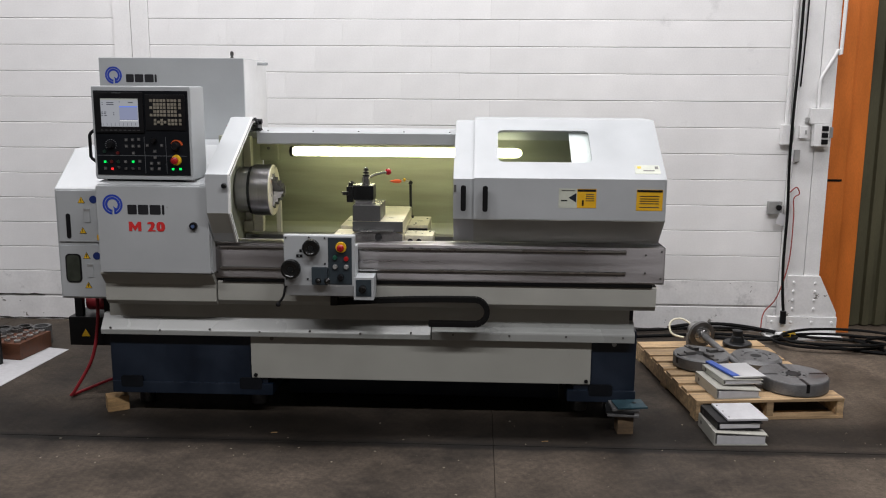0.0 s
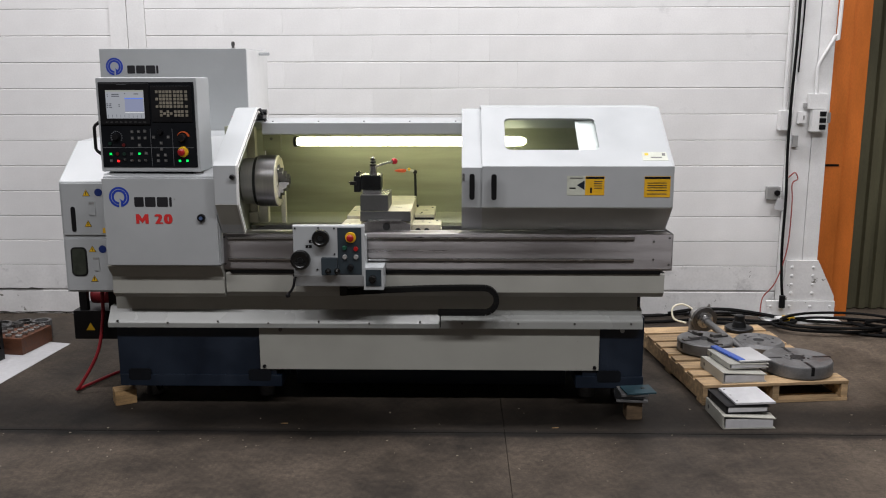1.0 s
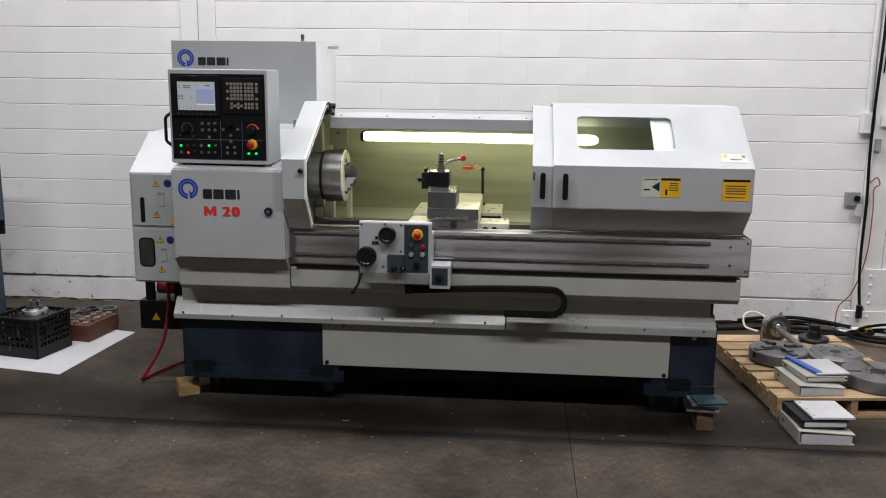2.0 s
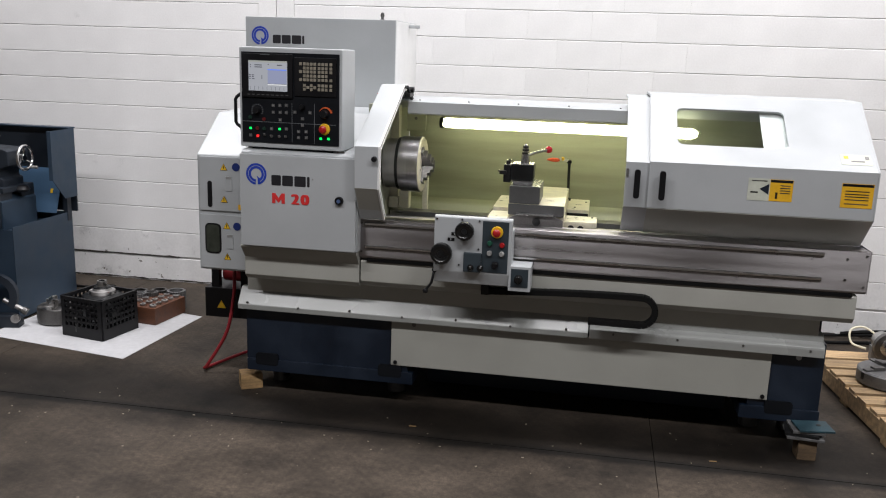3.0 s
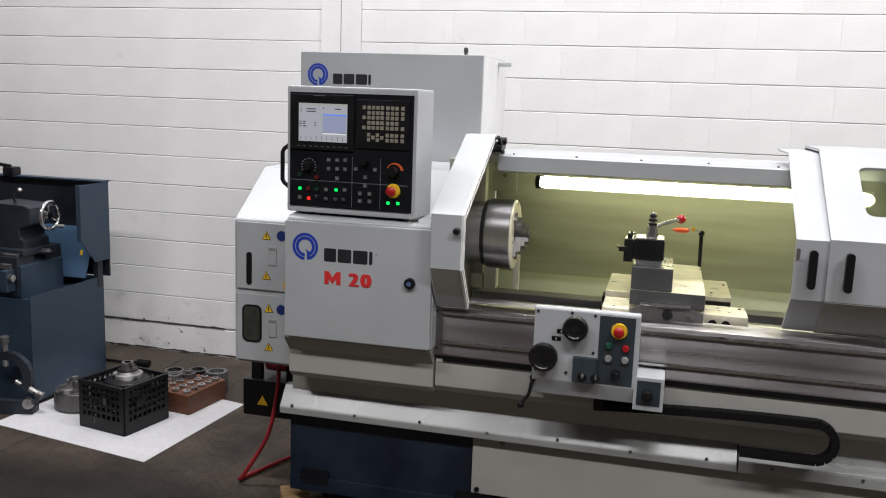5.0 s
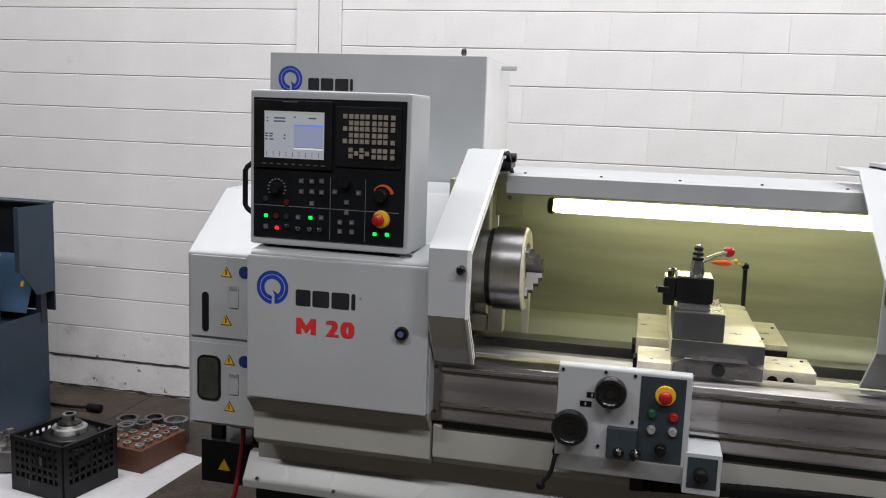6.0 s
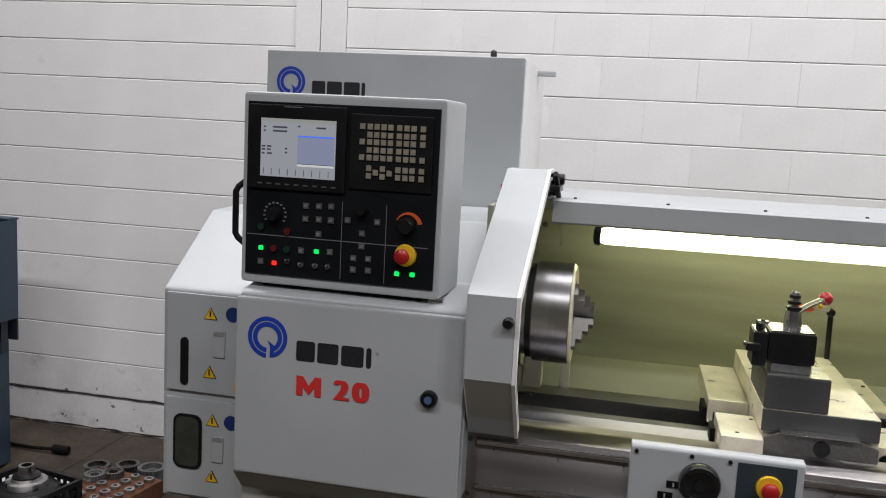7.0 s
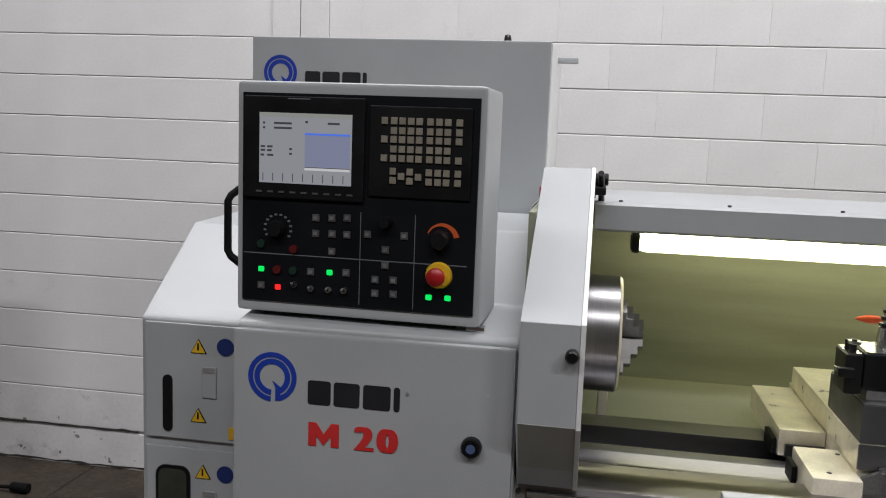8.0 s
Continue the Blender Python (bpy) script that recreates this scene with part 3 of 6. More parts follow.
for zz in (0.12, 0.055):
    for xx in (2.5656, 2.7129, 2.8749, 3.032):
        part("rivet", revolve((xx, WALL_Y - 0.14, zz), [(0, 0.013), (-0.006, 0.010), (-0.009, 0.0)], "y", 10), M_WHITE, col)

# orange door post and the olive sheet door beyond it
post = thing("door_post", (3.0909, WALL_Y + 0.05, 0), "orange painted steel door post, scuffed", "door post", kind="structure")
part("flange", box(2.9289, 3.086, WALL_Y - 0.02, WALL_Y + 0.10, 0, 4.4, 0.003), M_ORANGE, post)
part("web", box(3.088, 3.2333, WALL_Y + 0.012, WALL_Y + 0.16, 0, 4.4, 0.003), M_ORANGE, post)
for zz in (1.225,):
    part("scuff_mark", box(2.9319, 3.0615, WALL_Y - 0.0225, WALL_Y - 0.0195, zz, zz + 0.018, 0), M_RUBBER, post)
zig = []
for k in range(40):
    x = 3.2186 + k * 0.105
    zig += [(x, WALL_Y + 0.22), (x + 0.05, WALL_Y + 0.22), (x + 0.062, WALL_Y + 0.255), (x + 0.093, WALL_Y + 0.255)]
back = [(x, y + 0.004) for x, y in reversed(zig)]
door = thing("sheet_door", (3.4, WALL_Y + 0.22, 0.01), "ribbed olive-grey sheet metal door, closed", "door", kind="structure")
part("ribbed_sheet", prism(zig + back, 0.01, 4.4, 0, None, along="z"), M_CURTAIN, door)

# conduits, boxes and cables at the column
conduit = thing("conduit", (2.5901, WALL_Y - 0.03, 1.6), "white painted electrical conduit on the block wall", "conduit")
part("pipe", cyl((2.6048, WALL_Y - 0.025, 3.6), 0.016, 3.9, "z", 12), M_WHITE, conduit)
sw = thing("push_button_station", (2.6098, WALL_Y - 0.03, 1.52), "white two-button switch box on the wall", "switch box")
part("housing", box(2.5626, 2.6638, WALL_Y - 0.075, WALL_Y - 0.002, 1.51, 1.66, 0.006), M_WHITE, sw)
part("button_plate", rounded_plate(2.6196, 2.6569, 1.53, 1.642, WALL_Y - 0.079, WALL_Y - 0.074, 0.015), M_BLACK, sw)
for zz in (1.56, 1.61):
    part("button", cyl((2.6382, WALL_Y - 0.082, zz), 0.010, 0.01, "y", 12), M_GREYBOX, sw)
cable = thing("power_cable", (2.649, WALL_Y - 0.06, 0.2), "thick black power cable hanging down the column", "cable")
part("cord", tube([(2.6294, WALL_Y - 0.13, 4.5), (2.6245, WALL_Y - 0.13, 2.5312), (2.6245, WALL_Y - 0.13, 2.2), (2.6147, WALL_Y - 0.125, 1.75), (2.6176, WALL_Y - 0.115, 1.35), (2.6294, WALL_Y - 0.12, 1.0), (2.6245, WALL_Y - 0.13, 0.6), (2.6294, WALL_Y - 0.155, 0.35), (2.6412, WALL_Y - 0.165, 0.22)], 0.011, 10), M_RUBBER, cable)
part("plug", cyl((2.6431, WALL_Y - 0.165, 0.165), 0.024, 0.10, "z", 14, bev=0.004), M_BLACK, cable)
cable2 = thing("thin_cable", (2.7276, WALL_Y - 0.12, 2.0), "thin black cable tied to the column", "cable")
part("cord", tube([(2.6883, WALL_Y - 0.115, 4.5), (2.6687, WALL_Y - 0.115, 2.5312), (2.6638, WALL_Y - 0.115, 2.25), (2.6569, WALL_Y - 0.112, 1.95)], 0.006, 8), M_RUBBER, cable2)
red = thing("red_wire", (2.6589, WALL_Y - 0.13, 0.6), "thin red wire looped at the column", "wire")
part("cord", tube([(2.6294, WALL_Y - 0.14, 1.15), (2.6736, WALL_Y - 0.15, 1.19), (2.6981, WALL_Y - 0.15, 1.14), (2.6589, WALL_Y - 0.15, 1.10), (2.6687, WALL_Y - 0.15, 0.95), (2.6589, WALL_Y - 0.15, 0.6), (2.5901, WALL_Y - 0.14, 0.32), (2.5116, WALL_Y - 0.10, 0.18), (2.4919, WALL_Y - 0.12, 0.03)], 0.005, 8), M_WIRE, red)
jb = thing("junction_box", (2.8847, WALL_Y - 0.13, 1.73), "white junction box with bent conduit on the column", "junction box")
part("box", box(2.7394, 2.8798, WALL_Y - 0.16, WALL_Y - 0.106, 1.675, 1.79, 0.005), M_WHITE, jb)
part("conduit", tube([(2.7983, WALL_Y - 0.13, 1.79), (2.7944, WALL_Y - 0.13, 1.95), (2.8062, WALL_Y - 0.135, 2.03), (2.8995, WALL_Y - 0.15, 2.22), (2.924, WALL_Y - 0.15, 2.38), (2.9319, WALL_Y - 0.15, 4.4)], 0.014, 10), M_WHITE, jb)
part("bracket", box(2.7129, 2.7374, WALL_Y - 0.13, WALL_Y - 0.106, 1.68, 1.72, 0.003), M_GREYBOX, jb)
sw2 = thing("control_switch", (2.8945, WALL_Y - 0.15, 1.51), "grey-white switch box with three black buttons", "switch box")
part("housing", box(2.7649, 2.8769, WALL_Y - 0.175, WALL_Y - 0.106, 1.505, 1.67, 0.005), M_WHITE, sw2)
for zz in (1.54, 1.59, 1.64):
    part("button", box(2.8189, 2.867, WALL_Y - 0.183, WALL_Y - 0.173, zz - 0.018, zz + 0.018, 0.003), M_BLACK, sw2)
part("side_clip", box(2.8788, 2.9093, WALL_Y - 0.16, WALL_Y - 0.106, 1.57, 1.65, 0.004), M_GREYBOX, sw2)
lb = thing("light_switch", (2.7472, WALL_Y - 0.12, 1.57), "small white toggle switch box on the column", "switch box")
part("housing", box(2.6736, 2.7325, WALL_Y - 0.14, WALL_Y - 0.106, 1.565, 1.655, 0.004), M_WHITE, lb)
part("toggle", box(2.707, 2.7158, WALL_Y - 0.152, WALL_Y - 0.139, 1.595, 1.625, 0.002), M_GREYBOX, lb)
cb = thing("cable_clamp", (2.6785, WALL_Y - 0.11, 1.42), "small grey cable clamp box on the column", "clamp")
part("body", box(2.6471, 2.6854, WALL_Y - 0.135, WALL_Y - 0.101, 1.385, 1.475, 0.004), M_GREYBOX, cb)
ob_ = thing("outlet_box", (2.5607, WALL_Y - 0.03, 0.95), "grey metal outlet box with white tag", "outlet")
part("box", box(2.5067, 2.6098, WALL_Y - 0.055, WALL_Y - 0.002, 0.965, 1.065, 0.006), M_GREYBOX, ob_)
part("socket", cyl((2.5803, WALL_Y - 0.062, 1.02), 0.022, 0.02, "y", 14), M_BLACK, ob_)
part("tag", turned(box(-0.035, 0.035, -0.001, 0.001, -0.045, 0.045, 0), Matrix.Translation((2.6048, WALL_Y - 0.075, 0.93)) @ pose(0, 0, 0, 0, 18, 0)), M_PAPER, ob_)

# cables coiled on the floor by the column
coil = thing("floor_cable", (2.65, 6.05, 0), "thick black cables lying in loops on the floor", "cable")
rnd = random.Random(4)
pts = [(1.3228, 6.2184, 0.02), (1.6597, 6.2507, 0.02), (2.0561, 6.3154, 0.03), (2.403, 6.2938, 0.03), (2.7498, 6.1106, 0.03)]
for k in range(15):
    a = radians(30 - 58 * k)
    rr = 1.0 + 0.12 * rnd.uniform(-1, 1)
    pts.append((2.95 + 0.42 * rr * math.cos(a) + 0.05 * rnd.uniform(-1, 1), 5.928 + 0.18 * rr * math.sin(a), 0.02 + 0.006 * k))
pts += [(3.493, 5.8627, 0.03), (4.0381, 5.8412, 0.02)]
part("cord", tube(pts, 0.011, 8, 5), M_RUBBER, coil)
pts = [(1.2633, 6.0352, 0.015), (1.7093, 6.1106, 0.015), (2.1552, 6.1861, 0.015), (2.5516, 6.0567, 0.02), (3.2453, 5.7334, 0.015), (3.6913, 5.8627, 0.015), (3.6417, 6.0783, 0.015), (3.3444, 6.1645, 0.015), (3.1462, 6.0567, 0.03), (3.4435, 5.6256, 0.015), (4.2363, 5.4639, 0.015)]
part("cord", tube(pts, 0.012, 8, 6), M_RUBBER, coil)
pts = [(1.7588, 6.2184, 0.05), (1.957, 6.1861, 0.09), (2.2543, 6.2292, 0.08), (2.5516, 6.1645, 0.05), (2.7003, 6.0136, 0.04), (2.2543, 5.9921, 0.03), (1.9075, 6.1106, 0.03)]
part("cord", tube(pts, 0.014, 8, 6), M_RUBBER, coil)
conn = thing("cable_connector", (2.6804, 6.0891, 0.05), "yellow and grey twist-lock cable connector on the floor", "connector")
part("body", cyl((2.6705, 6.0891, 0.045), 0.027, 0.09, "x", 14, bev=0.004), M_YELLOW, conn)
part("collar", cyl((2.5962, 6.0891, 0.045), 0.022, 0.05, "x", 14), M_WHITE, conn)


# ---- the machine ----
lathe = thing("cnc_lathe", (-0.35, 4.6, 0), "light grey and dark blue CNC lathe, work light lit", "lathe")


def screw(x, y, z, parent, r=0.006, axis="y", material=None):
    return part("screw", cyl((x, y, z), r, 0.006, axis, 8), material or M_OLD, parent)


# pedestals and chip pan
for px0, px1, fl0, fl1, pockets in ((-1.915, -0.985, -1.91, -0.955, ((-1.857, -1.726), (-1.15, -1.018))), (0.80, 1.150, 0.762, 1.155, ((0.885, 1.022),))):
    ped = part("pedestal", box(px0, px1, 4.262, 5.25, 0.20, 0.56, 0.006), M_NAVY, lathe, "dark blue steel pedestal")
    part("foot_flange", box(fl0, fl1, 4.25, 5.28, 0.135, 0.205, 0.006), M_NAVY, ped)
    for q0, q1 in pockets:
        # flat dark plate stands for the shade inside a jack pocket
        part("jack_pocket", rounded_plate(q0, q1, 0.172, 0.240, 4.2475, 4.268, 0.015), M_MATTE, ped)
for fx in (-1.80, -1.1, 0.86, 1.06):
    for fy in (4.5, 5.1):
        part("levelling_foot", cyl((fx, fy, 0.068), 0.05, 0.136, "z", 16, bev=0.004), M_OLD, lathe)
part("chip_pan", box(-0.98, 0.79, 4.45, 5.2, 0.22, 0.55, 0.006), M_NAVY, lathe)
# unseen box added to keep light from passing under the bed
part("coolant_tank", box(-0.94, 0.75, 4.62, 5.3, 0.02, 0.218, 0.006), M_NAVY, lathe)
part("bed_end", box(1.06, 1.150, 4.40, 5.2, 0.562, 0.80, 0.006), M_NAVY, lathe)
bp = part("base_panel", box(-1.078, 0.893, 4.246, 4.260, 0.242, 0.50, 0.006), M_PANEL, lathe, "light grey lower front panel")
for sx in (-1.052, 0.868):
    part("bolt", cyl((sx, 4.244, 0.262), 0.011, 0.01, "y", 10), M_BLACK, bp)

# drip ledge in two lengths
le = part("drip_ledge", prism([(4.30, 0.617), (4.262, 0.618), (4.206, 0.541), (4.20, 0.532), (4.203, 0.505), (4.23, 0.500), (4.30, 0.500)], -1.938, -0.028, 0.003), M_LEDGE, lathe, "sloping light grey drip ledge")
for k in range(7):
    screw(-1.88 + k * 0.29, 4.199, 0.535 if k % 2 else 0.545, le)
le = part("drip_ledge", prism([(4.30, 0.614), (4.262, 0.610), (4.250, 0.603), (4.250, 0.574), (4.216, 0.566), (4.203, 0.556), (4.200, 0.545), (4.203, 0.505), (4.23, 0.500), (4.30, 0.500)], -0.022, 1.128, 0.003), M_LEDGE, lathe, "stepped light grey drip ledge")
for k in range(4):
    screw(0.10 + k * 0.32, 4.274, 0.613, le, axis="z")
    screw(0.10 + k * 0.32, 4.199, 0.538, le)
screw(-0.95, 4.236, 0.487, lathe, 0.012)
screw(1.02, 4.24, 0.487, lathe, 0.014, material=M_GREY)
part("recess_panel", box(-1.90, 1.10, 4.252, 4.50, 0.600, 0.74, 0.003), M_WARM_SHADED, lathe)

# bed housing under the door and under the tray
part("bed_housing", prism([(4.070, 0.900), (4.070, 0.890), (4.125, 0.826), (4.125, 0.728), (4.15, 0.702), (5.0, 0.702), (5.0, 0.900)], -1.860, -1.229, 0.004), M_WARM_SHADED, lathe, "grey housing under the headstock")
ho = part("bed_housing", prism([(4.15, 0.850), (4.138, 0.842), (4.138, 0.735), (4.165, 0.706), (5.0, 0.706), (5.0, 0.850)], -1.224, 1.222, 0.004), M_WARM_SHADED, lathe, "long grey bed housing")
# black strip covers the lit housing top, standing for a shaded slit
part("slot_seal", box(-1.19, 1.195, 4.129, 4.16, 0.843, 0.862, 0), M_RUBBER, ho)

# stainless front tray with two slide rails
tr = part("front_tray", prism([(4.12, 0.878), (4.12, 1.068), (4.128, 1.072), (4.30, 1.060), (4.30, 1.050), (4.135, 1.055), (4.135, 0.872), (4.30, 0.868), (4.30, 0.860), (4.13, 0.864)], -1.240, 1.250, 0), M_STAIN, lathe, "brushed stainless front tray")
for rz in (1.046, 0.926):
    rail = part("slide_rail", box(-1.20, 1.044, 4.111, 4.1195, rz - 0.009, rz + 0.009, 0.002), M_OLD, tr)
    part("rail_bar", box(-1.195, 1.04, 4.1075, 4.1105, rz - 0.004, rz + 0.005, 0), M_STEEL, tr)
    for k in range(14):
        screw(-1.15 + k * 0.165, 4.110, rz - 0.0145, tr, 0.0026)
for sx, sz in ((1.15, 1.03), (1.15, 0.93), (-1.215, 1.05), (-1.215, 0.9), (1.235, 1.05), (1.235, 0.9)):
    screw(sx, 4.119, sz, tr)
part("tray_end", box(1.2515, 1.256, 4.122, 4.32, 0.866, 1.07, 0.001), M_STAIN, tr)

# bed ways
bed = part("bed", box(-1.2, 1.18, 4.34, 4.90, 0.865, 0.95, 0.004), M_BLACK, lathe, "dark cast bed between the ways")
part("front_way", prism([(4.34, 0.95), (4.34, 1.005), (4.365, 1.02), (4.42, 1.02), (4.47, 1.032), (4.52, 1.02), (4.56, 1.018), (4.565, 0.95)], -1.205, 1.18, 0.002), M_WAY, bed, "ground steel front way")
part("back_way", prism([(4.70, 0.95), (4.70, 1.02), (4.80, 1.02), (4.81, 0.95)], -1.205, 1.18, 0.002), M_WAY, bed, "ground steel back way")

# splash guard, top beam and work light
sp = part("splash_guard", strip([(4.80, 0.93), (5.20, 0.985), (5.24, 1.02), (5.24, 1.46), (5.17, 1.60), (5.10, 1.648)], 0.006, -1.215, 1.235, 0), M_SPLASH, lathe, "pale splash guard behind the chuck")
part("top_cover", box(-1.215, 0.25, 4.60, 5.12, 1.650, 1.660, 0.002), M_GREY, lathe)
part("front_beam", prism([(4.56, 1.590), (4.56, 1.652), (4.572, 1.660), (4.60, 1.660), (4.60, 1.650), (4.575, 1.645), (4.575, 1.595), (4.60, 1.590), (4.60, 1.584), (4.568, 1.584)], -1.082, 0.25, 0), M_GREY, lathe, "grey front beam over the work space")
for k in range(5):
    part("rivet", cyl((-1.02 + k * 0.27, 4.584, 1.662), 0.005, 0.006, "z", 8), M_OLD, lathe)
wl = part("work_light", revolve((0, 4.94, 1.518), [(-0.962, 0.0), (-0.958, 0.013), (-0.948, 0.024), (-0.930, 0.029), (0.455, 0.029), (0.47, 0.028), (0.483, 0.025), (0.494, 0.019), (0.502, 0.011), (0.505, 0.0)], "x", 32), M_TUBE, lathe, "lit tubular work light")
# dark ring added to draw the shadow outline round the tube's left end
part("end_cap", revolve((0, 4.945, 1.516), [(-0.974, 0.0), (-0.973, 0.022), (-0.968, 0.031), (-0.954, 0.034), (-0.948, 0.031), (-0.954, 0.026), (-0.962, 0.0)], "x", 24), M_OXIDE, wl, "dark ring for the shadow outline at the lamp end")
part("lamp_bracket", box(-0.90, 0.20, 4.955, 5.10, 1.562, 1.575, 0.002), M_SPLASH, wl)
hp = part("spindle_face", box(-1.235, -1.218, 4.30, 5.23, 0.95, 1.648, 0.003), M_SPLASH, lathe, "painted face behind the chuck")
part("gable_plate", box(-1.238, -1.2355, 4.44, 4.88, 1.57, 1.651, 0), M_GREY, hp)
part("junction_plate", box(-1.217, -1.10, 5.16, 5.21, 1.44, 1.60, 0.004), M_SPLASH, hp)
screw(-1.16, 5.158, 1.52, hp, 0.01)
screw(-1.12, 5.158, 1.56, hp, 0.008)
part("guard_hinge", box(-1.217, -1.158, 4.70, 4.735, 1.035, 1.10, 0.006), M_SEAL, hp)
part("guard_post", box(-1.217, -1.17, 4.74, 4.80, 1.03, 1.62, 0.005), M_SEAL, hp)
part("guard_post", box(-1.155, -1.095, 4.70, 4.76, 1.034, 1.22, 0.010), M_SEAL, hp, "cream painted post")
part("guard_post", box(-1.045, -1.015, 4.84, 4.88, 0.985, 1.24, 0.006), M_SEAL, hp, "cream painted post")


# chuck with three stepped jaws
AX = (0, 4.62, 1.305)
ch = part("chuck", revolve(AX, [(-1.118, 0.0), (-1.118, 0.151), (-1.114, 0.155), (-1.008, 0.155), (-1.006, 0.153), (-1.006, 0.0)], "x", 72), M_CHUCK, lathe, "bright turned steel lathe chuck")
# face coloured cream, standing for the work light that falls on it
part("chuck_face", revolve(AX, [(-1.0058, 0.046), (-1.0058, 0.153), (-1.000, 0.147), (-1.000, 0.05), (-1.0058, 0.046)], "x", 72), M_CREAM, ch, "chuck front in cream for the work light on it")
part("back_ring", revolve(AX, [(-1.215, 0.0), (-1.215, 0.125), (-1.205, 0.138), (-1.136, 0.138), (-1.134, 0.128), (-1.118, 0.128), (-1.118, 0.0)], "x", 48), M_CHUCK, ch)
part("dark_groove", revolve(AX, [(-1.1355, 0.12), (-1.1355, 0.146), (-1.1185, 0.146), (-1.1185, 0.12)], "x", 48), M_OXIDE, ch)
for k in range(3):
    jaw = prism([(-1.003, 0.016), (-1.003, 0.108), (-0.988, 0.108), (-0.988, 0.084), (-0.970, 0.084), (-0.970, 0.058), (-0.953, 0.058), (-0.953, 0.036), (-0.940, 0.036), (-0.940, 0.016)], -0.024, 0.024, 0.002, None, along="y")
    turned(jaw, Matrix.Translation((0, AX[1], AX[2])) @ Matrix.Rotation(radians(35 + 120 * k), 4, "X"))
    part("jaw", jaw, M_JAW, ch, "stepped steel chuck jaw")
part("spindle_bore", revolve(AX, [(-1.0, 0.0), (-0.9985, 0.0), (-0.9985, 0.045), (-1.0, 0.046)], "x", 36), M_OXIDE, ch)

# chuck guard: a hollow folded cover
GUARD = [(4.09, 1.078), (3.968, 1.252), (3.972, 1.460), (4.50, 1.742), (4.60, 1.742)]
gd = part("chuck_guard", strip(GUARD, -0.004, -1.214, -1.098, 0.0015), M_GREY, lathe, "folded light grey chuck guard")
part("side_plate", prism(GUARD + [(4.60, 1.70), (4.50, 1.60), (4.42, 1.45), (4.42, 1.20), (4.30, 1.078)], -1.2165, -1.2125, 0), M_GREY, gd)
part("edge_trim", strip([(4.092, 1.074), (3.9655, 1.250), (3.9695, 1.4615), (4.50, 1.745), (4.53, 1.745)], -0.010, -1.0978, -1.088, 0.001), M_WHITE, gd, "white edge trim")
# black strip stands for the shade in the gap between both trims
part("edge_seal", strip([(4.101, 1.081), (3.977, 1.253), (3.981, 1.4545), (4.502, 1.733), (4.53, 1.733)], -0.010, -1.0978, -1.092, 0), M_RUBBER, gd, "dark strip for the shaded gap between the trims")
part("inner_trim", strip([(4.110, 1.087), (3.988, 1.256), (3.992, 1.448), (4.506, 1.722), (4.56, 1.722)], -0.010, -1.0978, -1.089, 0.001), M_WHITE, gd, "white inner edge trim")
part("liner", strip([(4.118, 1.094), (3.998, 1.260), (4.002, 1.442), (4.51, 1.712), (4.60, 1.712)], -0.003, -1.212, -1.0985, 0), M_SEAL, gd, "cream inner lining")
part("rear_slope", strip([(4.60, 1.742), (4.86, 1.605)], -0.004, -1.214, -1.098, 0.001), M_GREY, gd)
part("rear_trim", strip([(4.53, 1.745), (4.60, 1.745), (4.865, 1.604)], -0.010, -1.0978, -1.089, 0.001), M_WHITE, gd, "white rear edge trim")
part("rear_seal", strip([(4.58, 1.730), (4.60, 1.730), (4.845, 1.592)], -0.022, -1.096, -1.085, 0.001), M_RUBBER, gd, "black rubber rear seal")
# lower fold of the guard in the darkened grey, for its downward shade
part("lower_band", strip([(4.073, 1.105), (3.968, 1.254)], 0.0015, -1.213, -1.099, 0), M_WARM_SHADED, gd)
part("knob", revolve((-1.112, 0, 1.402), [(3.940, 0.0), (3.940, 0.010), (3.945, 0.014), (3.960, 0.014), (3.964, 0.009), (3.972, 0.009)], "y", 16), M_BLACK, gd, "small black knob")
part("hinge_bumper", box(-1.089, -1.060, 4.50, 4.60, 1.68, 1.70, 0.004), M_BLACK, gd)
part("gas_strut", tube([(-1.075, 4.50, 1.735), (-1.072, 4.55, 1.70), (-1.068, 4.66, 1.60)], 0.008, 8, 3), M_BLACK, gd)
part("bumper_knob", cyl((-1.072, 4.585, 1.716), 0.016, 0.035, "x", 12, bev=0.004), M_BLACK, gd)
part("red_catch", box(-1.221, -1.2165, 4.42, 4.455, 1.675, 1.70, 0.002), M_RED, gd)

# headstock body, door, emblem and lettering
hs = part("headstock_cover", prism([(4.060, 0.903), (4.060, 1.392), (4.075, 1.402), (4.30, 1.424), (4.45, 1.584), (4.87, 1.592), (4.87, 0.903)], -1.842, -1.222, 0.006), M_GREY, lathe, "light grey headstock cover")
hd = part("headstock_door", box(-1.8435, -1.2255, 4.036, 4.0575, 0.906, 1.386, 0.009), M_GREY, lathe, "light grey headstock door")
emblem(-1.752, 1.284, 4.036, 0.055, hd)
wordmark(-1.671, -1.468, 1.231, 1.284, 4.036, hd)
for word, lx, lw in (("2", -1.566, 0.044), ("0", -1.516, 0.047)):
    lettering("model_letter", word, 0.052, (lx, 4.0345, 1.139), M_REDTEXT, hd, 0.001, lw, 0.0, 0.012)
